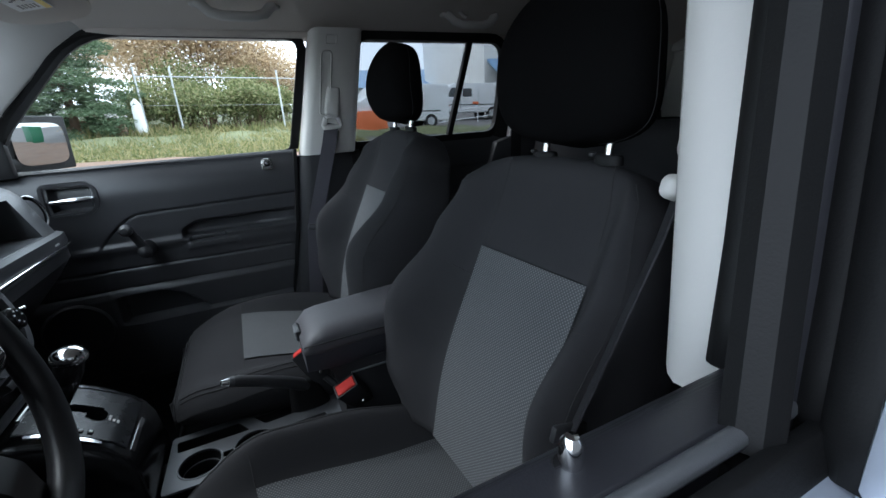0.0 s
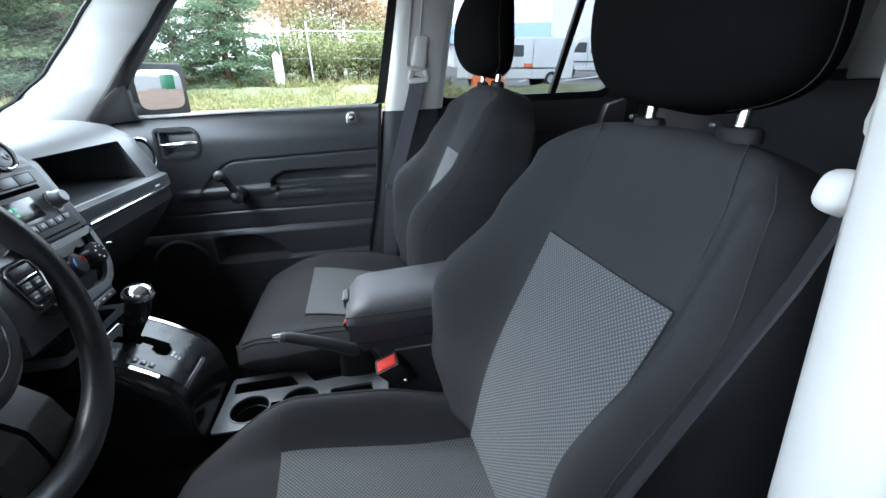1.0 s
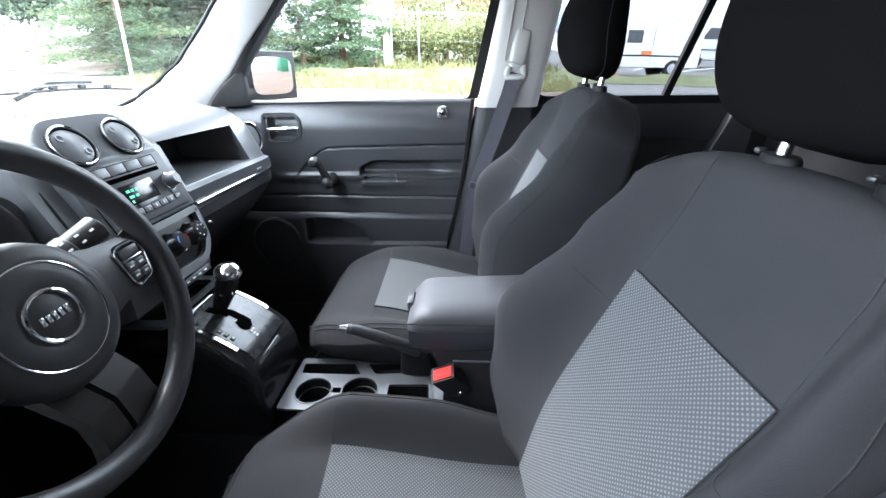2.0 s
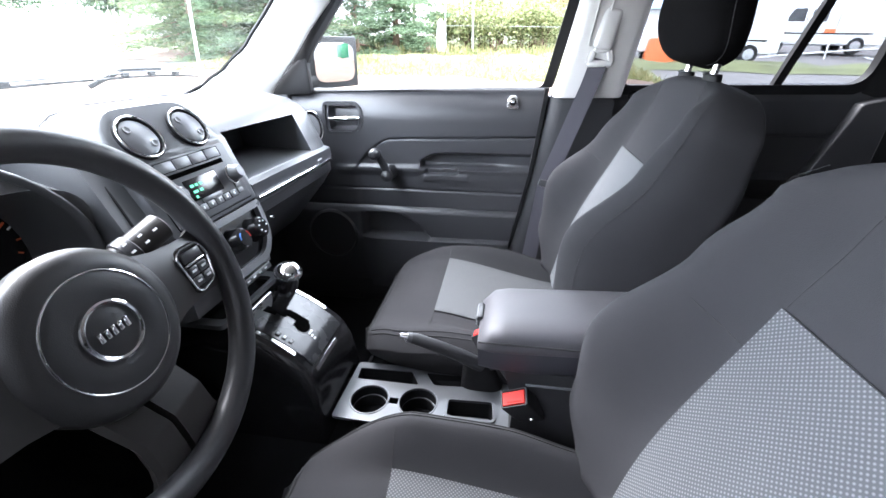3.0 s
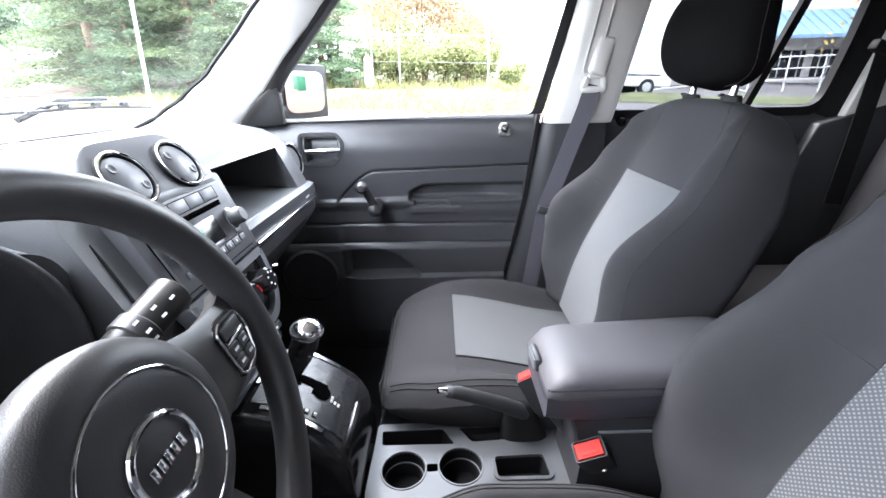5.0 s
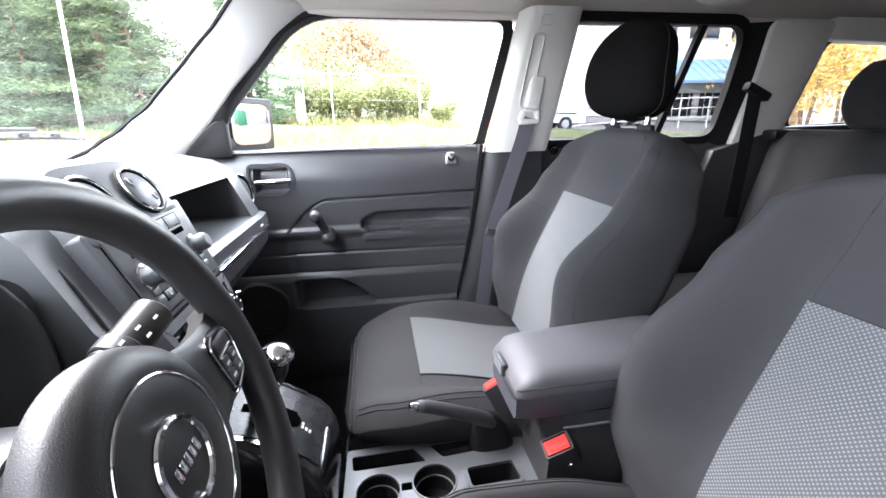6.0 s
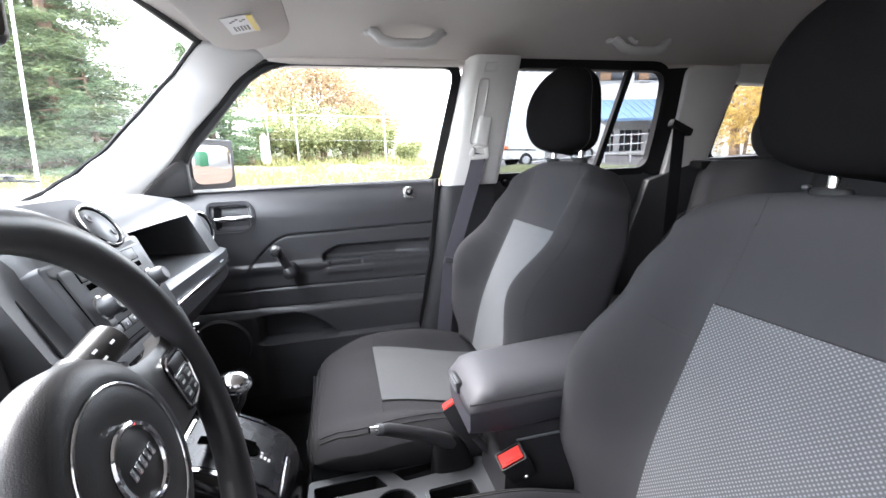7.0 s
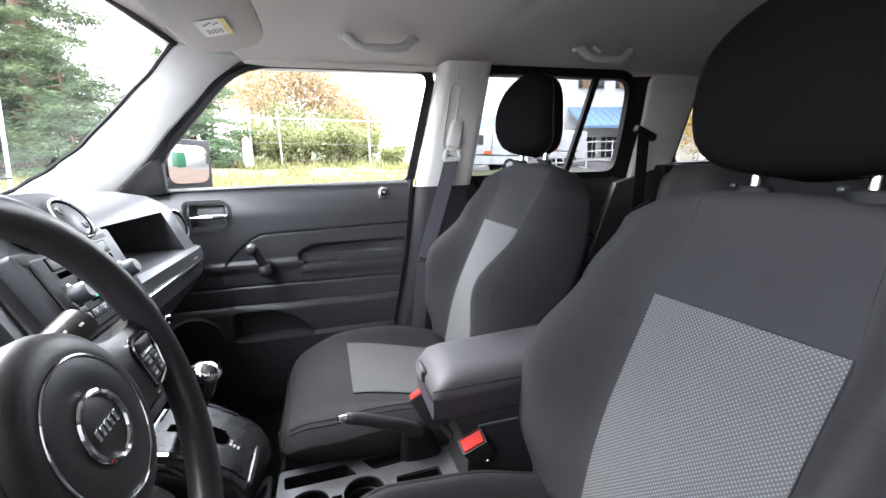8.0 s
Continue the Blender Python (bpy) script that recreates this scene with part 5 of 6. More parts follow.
# ---- smaller fittings of the cabin ----
def belt_set(s, loop, mid, foot, label):
    """A seat belt at a B pillar: adjuster, loop, webbing and tongue."""
    b = thing("seat_belt", label, "seat belt", group="front seat belts")
    L, M, F = V(*loop), V(*mid), V(*foot)
    pts = [L + V(0, 0, 0.012)] + [L.lerp(M, k / 6) for k in range(1, 7)] + [M.lerp(F, k / 4) for k in range(1, 5)]
    # the driver's strap gets its shade from a darker copy of the webbing
    part("webbing", strap(pts, 0.047, (0.2, s, 0) if s > 0 else (0.68, -0.72, 0)), BELT if s > 0 else SHADEBELT, b, "grey woven webbing" if s > 0 else "grey woven webbing coloured dark for shade")
    part("height_adjuster", box((0.050, 0.030, 0.100), L + V(0.010, s * 0.004 - 0.012, 0.085), 0.012, 3, pose(0, 0, 0, 0, 11, 0)), TRIM, b, "light grey height adjuster")
    if s < 0:
        part("guide_loop", box((0.058, 0.022, 0.026), L + V(0.004, 0, 0.006), 0.010, 4, pose(0, 0, 0, 0, 20, 0)), TRIM, b, "light grey belt loop")
    else:
        part("guide_loop", join(box((0.066, 0.015, 0.018), L + V(0, 0, 0.0), 0.007, 3), box((0.018, 0.014, 0.034), L + V(-0.024, 0, 0.016), 0.006, 3, pose(0, 0, 0, 0, 22, 0)), box((0.018, 0.014, 0.034), L + V(0.026, 0, 0.016), 0.006, 3, pose(0, 0, 0, 0, -14, 0)), box((0.046, 0.014, 0.014), L + V(0.003, 0, 0.034), 0.006, 3)), TRIM, b, "light grey belt loop")
    T = M + V(0.004, -s * 0.006, 0.0)
    tongue = part("tongue", box((0.052, 0.010, 0.022), T, 0.004, 2, pose(0, 0, 0, 0, 14, 0)), PLASTIC, b, "black belt tongue")
    part("tongue_plate", box((0.018, 0.003, 0.030), T + V(0.006, 0, -0.022), 0.001), STEEL, tongue, "steel latch plate")
    return b


belt_set(1, (0.664, 0.634, 1.196), (0.548, 0.618, 0.858), (0.510, 0.622, 0.55), "grey seat belt hanging on the passenger's B-pillar")
belt_set(-1, (0.752, -0.618, 1.112), (0.640, -0.592, 0.840), (0.585, -0.575, 0.520), "grey seat belt hanging on the driver's B-pillar")
crossbelt = thing("rear_seat_belt", "black rear seat belt running down the C-pillar", "seat belt")
part("webbing", strap([(1.452, 0.640, 1.27), (1.435, 0.625, 1.12), (1.410, 0.606, 0.86)], 0.046, (0.2, 1, 0)), RUBBER, crossbelt)
part("guide", box((0.10, 0.03, 0.03), (1.462, 0.645, 1.276), 0.008, 2, pose(0, 0, 0, 0, 24, 0)), RUBBER, crossbelt, "black belt guide")


def grab_handle(x0, x1, y, z):
    """A folding grab handle under the headliner's edge."""
    g = thing("grab_handle", "light grey roof grab handle above the side window", "grab handle", group="grab handles")
    n = 14
    pts, radii = [], []
    for k in range(n + 1):
        t = k / n
        drop = table(((0, 0.0), (0.16, 0.028), (0.3, 0.036), (0.7, 0.036), (0.84, 0.028), (1, 0.0)), t)
        pts.append((lerp(x0, x1, t), y - 0.012 - 0.3 * drop, z - drop))
        radii.append(0.0135 if 0.15 < t < 0.85 else 0.014)
    part("grip", tube(pts, radii, 12), TRIM, g)
    for x in (x0, x1):
        part("mount", box((0.040, 0.024, 0.036), (x, y, z + 0.006), 0.010, 3), TRIM, g)
    return g


grab_handle(0.325, 0.525, 0.556, 1.548)
grab_handle(1.090, 1.290, 0.556, 1.546)
part("coat_hook", tube([(1.135, 0.545, 1.560), (1.150, 0.530, 1.535), (1.158, 0.522, 1.530)], 0.006, 8), TRIM, bpy.data.objects["grab_handle.001"], "coat hook")

visor = thing("sun_visor", "light grey sun visor with a warning label, folded up", "sun visor")
v_out = round_outline([(-0.035, 0.02), (-0.045, 0.46), (0.000, 0.525), (0.085, 0.525), (0.118, 0.44), (0.120, 0.02)], [0.03, 0.06, 0.05, 0.05, 0.05, 0.03])
vis = []
for k, c in ((0.93, -0.010), (0.985, -0.008), (1.0, 0.0), (0.985, 0.008), (0.93, 0.010)):
    vis.append([V(0.01 + p.x * k, 0.27 + (p.y - 0.27) * k, c) for p in v_out])
VM = Matrix.Translation((0.010, -0.105, 1.444)) @ pose(0, 0, 0, 2, -12, 0)
part("visor_panel", moved(loft(vis), VM), HEAD, visor)
lab = part("warning_label", moved(box((0.055, 0.105, 0.001), (0.045, 0.315, -0.0118)), VM), WHITE, visor, "white warning label")
part("label_band", moved(box((0.010, 0.100, 0.001), (0.066, 0.315, -0.0126)), VM), YELLOW, lab, "yellow label band")
for k in range(5):
    part("label_line", moved(box((0.004, 0.03 - 0.004 * (k % 2), 0.0006), (0.030 + 0.006 * k, 0.335, -0.0126)), VM), BEZEL, lab)
    part("label_line", moved(box((0.005, 0.006, 0.0006), (0.030 + 0.006 * k, 0.292 - 0.006 * (k % 3), -0.0126)), VM), BEZEL, lab)

rear_view = thing("rear_view_mirror", "black rear-view mirror on the windscreen", "mirror")
RV = Matrix.Translation((-0.158, -0.257, 1.351)) @ pose(0, 0, 0, 0, 4, -32)
part("housing", moved(box((0.030, 0.235, 0.068), (-0.014, 0, 0), 0.014, 3), RV), PLASTIC, rear_view)
part("mirror_glass", moved(prism(round_outline([(-0.108, -0.027), (0.108, -0.027), (0.108, 0.027), (-0.108, 0.027)], 0.012), 0.0, 0.003, "x"), RV), MIRROR, rear_view, "mirror glass")
part("arm", tube([(-0.175, -0.247, 1.36), (-0.205, -0.20, 1.43), (-0.222, -0.17, 1.485)], 0.010, 10), PLASTIC, rear_view)

stalk = thing("wiper_stalk", "black wiper stalk with white markings", "control stalk")
A, B = V(-0.100, -0.315, 0.948), V(-0.068, -0.166, 1.003)
d = (B - A).normalized()
part("lever", tube([A, A.lerp(B, 0.45)], [0.010, 0.011], 16), BEZEL, stalk)
part("grip", tube([A.lerp(B, 0.36), A.lerp(B, 0.40), A.lerp(B, 0.98), B], [0.016, 0.020, 0.0215, 0.018], 20), SPOKE, stalk, "black twist grip")
part("collar", tube([A.lerp(B, 0.56), A.lerp(B, 0.57), A.lerp(B, 0.67), A.lerp(B, 0.68)], [0.0215, 0.0232, 0.0232, 0.0218], 20), PLASTIC, stalk)
out = (V(0.75, -0.25, 0.62) - d * V(0.75, -0.25, 0.62).dot(d)).normalized()
across = d.cross(out)
for k, (t, w) in enumerate(((0.48, 0.0), (0.48, 0.5), (0.62, -0.3), (0.62, 0.3), (0.62, 0.8), (0.76, -0.2), (0.76, 0.4), (0.88, 0.1))):
    q = A.lerp(B, t) + (out * math.cos(w) + across * math.sin(w)) * (0.0235 if t == 0.62 else 0.0210)
    turn = Matrix((across, d, out)).transposed().to_4x4()
    part("lettering", box((0.0030, 0.0062, 0.0012), q, 0, 2, turn), WHITE, stalk, "white marking")

# instruments behind the wheel
for y, z, r in ((-0.245, 0.985, 0.050), (-0.395, 0.995, 0.085), (-0.535, 0.985, 0.050)):
    dial = part("dial_face", lathe([(0.0, 0.003), (r - 0.003, 0.003), (r, 0.0)], pose(-0.286, y, z, 0, 90), 40), GLOSSY, dash, "dark instrument dial")
    for k in range(9):
        a = radians(210 - 30 * k)
        part("dial_tick", box((0.0012, 0.0025, 0.007), (-0.2825, y + 0.8 * r * math.cos(a), z + 0.8 * r * math.sin(a)), 0, m=pose(0, 0, 0, math.degrees(a) - 90)), AMBER if k > 6 else WHITE, dial, "printed dial mark")
    part("dial_needle", box((0.0012, 0.003, r * 0.75), (-0.281, y + 0.30 * r, z + 0.02), 0, m=pose(0, 0, 0, -55)), AMBER, dial, "amber dial needle")

# rear bench
def rear_seat():
    r = thing("rear_bench", "charcoal cloth rear bench with raised head restraints", "car seat")
    rings = []
    for k in range(19):
        t = k / 18
        z = lerp(0.60, 1.150, t)
        e = table(((0, 0.9), (0.08, 1.0), (0.88, 1.0), (0.96, 0.85), (1, 0.5)), t)
        cx = 1.50 + (z - 0.60) * 0.24
        rings.append([V(cx + 0.075 * e * math.copysign(abs(math.cos(a)) ** 0.6, math.cos(a)), 0.02 + 0.655 * (0.985 + 0.015 * e) * math.copysign(abs(math.sin(a)) ** 0.16, math.sin(a)), z) for a in [2 * math.pi * i / 48 for i in range(48)]])
    part("backrest", loft(rings), CLOTH, r, angle=None)
    for y in (-0.11, 0.22):
        part("seam", tube([(1.415 + (z - 0.60) * 0.24, y, z) for z in (0.64, 0.8, 0.95, 1.10, 1.135)], 0.003, 6), SEAM, r)
    part("cushion", box((0.50, 1.28, 0.14), (1.24, 0.02, 0.585), 0.045, 4), CLOTH, r)
    for y in (0.395, -0.36):
        hr = []
        for k in range(13):
            t = k / 12
            z = lerp(1.155, 1.345, t)
            e = math.sin(math.pi * (0.08 + 0.84 * t)) ** 0.35
            hr.append([V(1.655 + 0.02 * t + 0.050 * e * math.cos(a), y + 0.128 * e * math.copysign(abs(math.sin(a)) ** 0.7, math.sin(a)), z) for a in [2 * math.pi * i / 28 for i in range(28)]])
        part("head_restraint", loft(hr), CLOTH, r, angle=None)
    return r


rear_seat()
shelf = thing("load_cover_bracket", "black bracket at the rear seat's edge", "bracket")
part("bracket_arm", box((0.10, 0.06, 0.035), (1.60, 0.655, 1.135), 0.01), RUBBER, shelf)

# ---- in front of the windscreen ----
bonnet = thing("bonnet", "silver bonnet in front of the windscreen", "bonnet")
part("panel", sheet(lambda u, v: V(lerp(-0.80, -1.75, v), lerp(-0.68, 0.68, u), 1.06 - 0.16 * v ** 1.5 - 0.05 * abs(2 * u - 1) ** 3), 20, 16, thick=0.01), PAINT, bonnet)
part("wing", box((1.28, 0.06, 0.56), (-1.16, 0.745, 0.765), 0.03, 3), PAINT, bonnet)
part("wing", box((1.1, 0.06, 0.5), (-1.25, -0.76, 0.74), 0.03, 3), PAINT, bonnet)
part("cowl", sheet(lambda u, v: V(lerp(-0.62, -0.82, v) + 0.10 * (2 * u - 1) ** 2, lerp(-0.66, 0.66, u), 1.095 - 0.045 * v), 12, 4, thick=0.01), RUBBER, bonnet, "black cowl panel")


def wiper(y0, y1, v0, v1):
    """A parked blade and its arm; v0 and v1: how far up the glass its ends lie."""
    w = thing("wiper", "black windscreen wiper resting on the glass", "wiper", group="wipers")
    pts = [shield((lerp(y0, y1, k / 8) + 0.66) / 1.32, lerp(v0, v1, k / 8) + 0.012 * math.sin(math.pi * k / 8), 0.022) for k in range(9)]
    part("blade", tube([p - V(0, 0, 0.005) for p in pts], 0.0034, 8), RUBBER, w)
    part("blade_frame", tube([p + V(-0.004, 0, 0.006) for p in pts[1:-1]], 0.0034, 8), SATIN, w, "grey blade frame")
    for p in (pts[2], pts[4], pts[6]):
        part("blade_clip", box((0.012, 0.020, 0.012), p + V(-0.002, 0, 0.001), 0.002), RUBBER, w)
    part("arm", tube([pts[0] + V(-0.03, 0, -0.02), pts[2] + V(-0.012, 0, 0.012), pts[5] + V(-0.010, 0, 0.012)], 0.007, 8), RUBBER, w)
    return w


wiper(-0.45, 0.30, 0.04, 0.115)
wiper(0.31, 0.61, 0.112, 0.105)
antenna = thing("antenna", "thin pale mast antenna on the front wing", "antenna")
part("mast", tube([(-0.585, 0.654, 1.05), (-0.576, 0.681, 1.40), (-0.563, 0.717, 1.86)], [0.0045, 0.0040, 0.0030], 8), WHITE, antenna)
part("foot", lathe([(0.0, 0.03), (0.010, 0.025), (0.018, 0.0)], pose(-0.585, 0.654, 1.04), 16), RUBBER, antenna)


# ---- outside ----
def ground_z(x, y):
    return -0.05 + 0.08 * 90 * math.tanh(y / 90) - 0.035 * 90 * math.tanh(x / 90)


def ground_shape(u, v):
    a, b = 2 * u - 1, 2 * v - 1
    x, y = 500 * math.copysign(abs(a) ** 2.8, a), 500 * math.copysign(abs(b) ** 2.8, b)
    return V(x, y, ground_z(x, y))


def on_ground(x, y, dz=0.0):
    return V(x, y, ground_z(x, y) + dz)


ASPHALT = mat("pale_asphalt", (0.115, 0.109, 0.105), 0.9, grain=0.6, grain_size=60, vary=0.22, vary_size=0.9)
DIRT = mat("red_gravel", (0.125, 0.078, 0.052), 0.95, grain=0.8, grain_size=30, vary=0.4, vary_size=2.0)
GRASSY = mat("rough_turf", (0.11, 0.12, 0.055), 0.95, grain=0.8, grain_size=30, vary=0.5, vary_size=1.5)
ground = tagged(mesh_object("ground", sheet(ground_shape, 100, 100), ASPHALT), "pale worn asphalt rising to a grass verge", "ground", kind="structure")


def patch(name, label, xa, xb, ya, yb, lift, material, wob=0.4):
    f = lambda u, v: on_ground(lerp(xa, xb, u), lerp(ya, yb, v) + wob * (1 - v) * noise.noise(V(lerp(xa, xb, u) * 0.8, 3.1, lift)), lift + 0.12 * smooth(0, 0.3, v) * (1 + noise.noise(V(lerp(xa, xb, u), lerp(ya, yb, v), 0))))
    return tagged(mesh_object(name, sheet(f, 60, 24), material), label, "ground", kind="structure")


patch("gravel_strip", "reddish gravel along the verge", -12.0, 13.0, 5.2, 8.4, 0.012, DIRT, 0.6)
patch("verge", "rough grass verge below the fence", -8.0, 3.6, 8.5, 24.0, 0.02, GRASSY)
patch("gravel_bank", "bank of reddish gravel beside the road", -22.0, -7.0, 11.0, 18.0, 0.03, DIRT, 1.0)
patch("gravel_patch", "reddish gravel behind the car", 5.0, 22.0, 2.5, 8.5, 0.02, DIRT, 0.8)
patch("verge", "rough grass verge beside the parked van", 3.6, 12.0, 11.8, 13.2, 0.015, GRASSY)


def leaf_mesh(points, sizes, aspect, tilt, rng, names=("",)):
    """Many small leaves, each a bent pair of quads at its own angle."""
    n = len(points)
    a = rng.uniform(0, 2 * math.pi, n)
    e = rng.normal(0, tilt, n)
    along = np.stack([np.cos(a) * np.cos(e), np.sin(a) * np.cos(e), np.sin(e)], 1)
    r = rng.normal(size=(n, 3))
    side_v = np.cross(along, r)
    side_v /= np.linalg.norm(side_v, axis=1)[:, None] + 1e-9
    up = np.cross(side_v, along)
    L, W = sizes[:, None], sizes[:, None] * aspect
    quad = np.stack([points - along * L, points + side_v * W + up * L * 0.2, points + along * L, points - side_v * W + up * L * 0.2], 1)
    me = bpy.data.meshes.new("leaves")
    faces = np.arange(4 * n).reshape(-1, 4)
    me.from_pydata(quad.reshape(-1, 3).tolist(), [], faces.tolist())
    return me


def leaf_mat(name, colours):
    m = bpy.data.materials.new(name)
    m.use_nodes = True
    n, l = m.node_tree.nodes, m.node_tree.links
    b = n["Principled BSDF"]
    b.inputs["Roughness"].default_value = 0.65
    g = n.new("ShaderNodeNewGeometry")
    ramp = n.new("ShaderNodeValToRGB")
    for k, c in enumerate(colours):
        e = ramp.color_ramp.elements[k] if k < 2 else ramp.color_ramp.elements.new(0.5)
        e.color = (*c, 1)
    l.new(g.outputs["Random Per Island"], ramp.inputs[0])
    l.new(ramp.outputs[0], b.inputs["Base Color"])
    tr, mx = n.new("ShaderNodeBsdfTranslucent"), n.new("ShaderNodeMixShader")
    l.new(ramp.outputs[0], tr.inputs[0])
    mx.inputs[0].default_value = 0.5
    l.new(b.outputs[0], mx.inputs[1])
    l.new(tr.outputs[0], mx.inputs[2])
    l.new(mx.outputs[0], n["Material Output"].inputs[0])
    return m


NEEDLE = leaf_mat("blue_green_needles", [(0.055, 0.095, 0.044), (0.180, 0.240, 0.140), (0.110, 0.160, 0.090)])
SPRUCE = leaf_mat("olive_needles", [(0.040, 0.066, 0.028), (0.135, 0.165, 0.075), (0.080, 0.112, 0.048)])
AUTUMN = leaf_mat("russet_leaves", [(0.32, 0.23, 0.15), (0.60, 0.48, 0.31), (0.46, 0.35, 0.22)])
YELLOWS = leaf_mat("yellow_leaves", [(0.36, 0.22, 0.06), (0.62, 0.47, 0.18), (0.48, 0.34, 0.10)])
SHRUB = leaf_mat("mixed_shrub_leaves", [(0.090, 0.115, 0.042), (0.34, 0.33, 0.17), (0.20, 0.225, 0.095)])
BLADE = leaf_mat("dry_grass", [(0.085, 0.105, 0.034), (0.33, 0.28, 0.14), (0.19, 0.19, 0.075)])
BARK = mat("brown_bark", (0.14, 0.09, 0.06), 0.95, grain=0.9, grain_size=25, vary=0.4, vary_size=5)


def tree_part(name, me, material, parent):
    me.materials.append(material)
    ob = new(name, me)
    ob.parent = parent
    return ob


def conifer(x, y, height, radius, material, seed, label, density=900, low=0.05):
    rng = np.random.default_rng(seed)
    base = on_ground(x, y)
    t = thing("conifer", label, "tree", base, "conifers")
    part("trunk", tube([(0, 0, -0.2), (0.03, 0, height * 0.4), (0, 0.02, height)], [0.022 * height + 0.02, 0.013 * height + 0.015, 0.01], 9), BARK, t)
    pts, sz, limbs = [], [], []
    tiers = int(height * 5)
    for k in range(tiers):
        h = lerp(low, 0.97, (k + rng.uniform(0, 0.6)) / tiers)
        for j in range(7):
            a = rng.uniform(0, 2 * math.pi)
            reach = radius * (1 - h) ** 0.75 * rng.uniform(0.65, 1.12)
            m = max(8, int(1.8 * density * reach / radius / 7))
            s = rng.uniform(0.12, 1, m) ** 0.7
            rr = reach * s
            spread = rng.normal(0, 0.14 * reach + 0.03, m) * s
            z = h * height - 0.28 * rr + 0.10 * rr * s + rng.normal(0, 0.05, m)
            pts.append(np.stack([rr * math.cos(a) - spread * math.sin(a), rr * math.sin(a) + spread * math.cos(a), z], 1))
            sz.append(rng.uniform(0.05, 0.12, m) * (0.55 + 0.028 * height))
            if j < 3:
                limbs.append(tube([(0, 0, h * height), (reach * 0.5 * math.cos(a), reach * 0.5 * math.sin(a), h * height - 0.10 * reach), (reach * 0.9 * math.cos(a), reach * 0.9 * math.sin(a), h * height - 0.16 * reach)], [0.03, 0.018, 0.006], 4))
    part("limbs", join(*limbs), BARK, t)
    p = np.concatenate(pts)
    tree_part("crown", leaf_mesh(p, np.concatenate(sz), 0.19, 0.35, rng), material, t)
    return t


def broadleaf(name, x, y, height, radius, material, seed, label, count, category="tree", stems=4, gap=0.5, leaf=0.07, base_z=0.25):
    rng = np.random.default_rng(seed)
    t = thing(name, label, category, on_ground(x, y), name + "s")
    tips, limbs = [], []
    for k in range(stems):
        a = 2 * math.pi * k / stems + rng.uniform(-0.4, 0.4)
        r0 = radius * rng.uniform(0.25, 0.6)
        top = V(r0 * math.cos(a), r0 * math.sin(a), height * rng.uniform(0.75, 0.95))
        limbs.append(tube([(0.06 * math.cos(a), 0.06 * math.sin(a), -0.2), (top.x * 0.4, top.y * 0.4, top.z * 0.5), tuple(top)], [0.03 + 0.006 * height, 0.02, 0.006], 6))
        for j in range(7):
            f = rng.uniform(0.35, 0.95)
            b = a + rng.normal(0, 0.9)
            q = V(top.x * f, top.y * f, top.z * f)
            tip = q + V(radius * 0.5 * math.cos(b), radius * 0.5 * math.sin(b), height * rng.uniform(0.02, 0.16))
            limbs.append(tube([tuple(q), tuple(q.lerp(tip, 0.5) + V(0, 0, 0.04)), tuple(tip)], [0.014, 0.010, 0.004], 4))
            tips += [np.array(tip), np.array(q.lerp(tip, 0.55)), np.array(q)]
    part("trunk", join(*limbs), BARK, t)
    tips = np.array(tips)
    c = tips[rng.integers(0, len(tips), count)]
    p = c + rng.normal(0, 1, (count, 3)) * np.array([0.20, 0.20, 0.15]) * radius * gap
    p = p[p[:, 2] > base_z * height * rng.uniform(0.2, 1, len(p))]
    tree_part("crown", leaf_mesh(p, rng.uniform(leaf * 0.6, leaf * 1.3, len(p)), 0.5, 0.6, rng), material, t)
    return t


conifer(-3.55, 14.2, 5.0, 2.1, NEEDLE, 3, "young blue-green spruce on the verge", 2600, 0.02)
conifer(-6.6, 12.6, 9.5, 2.7, SPRUCE, 5, "tall olive-green spruce beside the road", 1700, 0.10)
conifer(-8.6, 15.2, 10.0, 2.9, SPRUCE, 6, "tall olive-green spruce beside the road", 1500, 0.08)
conifer(-9.4, 12.4, 8.5, 2.5, SPRUCE, 7, "tall olive-green spruce beside the road", 1500, 0.06)
conifer(-5.6, 11.8, 3.2, 1.5, NEEDLE, 8, "low blue-green cedar under the tall spruce", 1400, 0.0)
conifer(-7.9, 11.6, 2.9, 1.5, NEEDLE, 9, "low blue-green cedar under the tall spruce", 1400, 0.0)
conifer(-4.55, 13.2, 2.6, 1.0, NEEDLE, 10, "low blue-green cedar on the verge", 800, 0.0)
for k, (x, y, h, r) in enumerate(((-1.8, 18.5, 6.0, 2.1), (-0.3, 17.6, 4.9, 1.7), (1.2, 18.2, 4.0, 1.6), (2.5, 20.0, 3.2, 1.5), (-4.4, 20.0, 5.8, 2.3), (-2.9, 22.0, 6.4, 2.2))):
    broadleaf("autumn_tree", x, y, h, r, AUTUMN, 20 + k, "half-bare tree with russet autumn leaves", 10000, gap=1.5, leaf=0.058)
for k, (x, y, h, r) in enumerate(((-1.3, 15.4, 1.6, 0.8), (-0.4, 15.0, 1.5, 0.8), (0.5, 15.3, 1.75, 0.8), (1.3, 15.2, 1.5, 0.7), (-2.2, 15.8, 1.6, 0.7), (2.9, 15.5, 0.9, 0.5), (0.9, 16.4, 2.2, 0.8), (-0.9, 16.3, 2.3, 0.9), (1.9, 16.0, 1.5, 0.6))):
    broadleaf("shrub", x, y, h, r, SHRUB, 40 + k, "untrimmed green and straw-coloured shrub by the fence", 4200, "shrub", 5, 1.2, 0.05, 0.0)
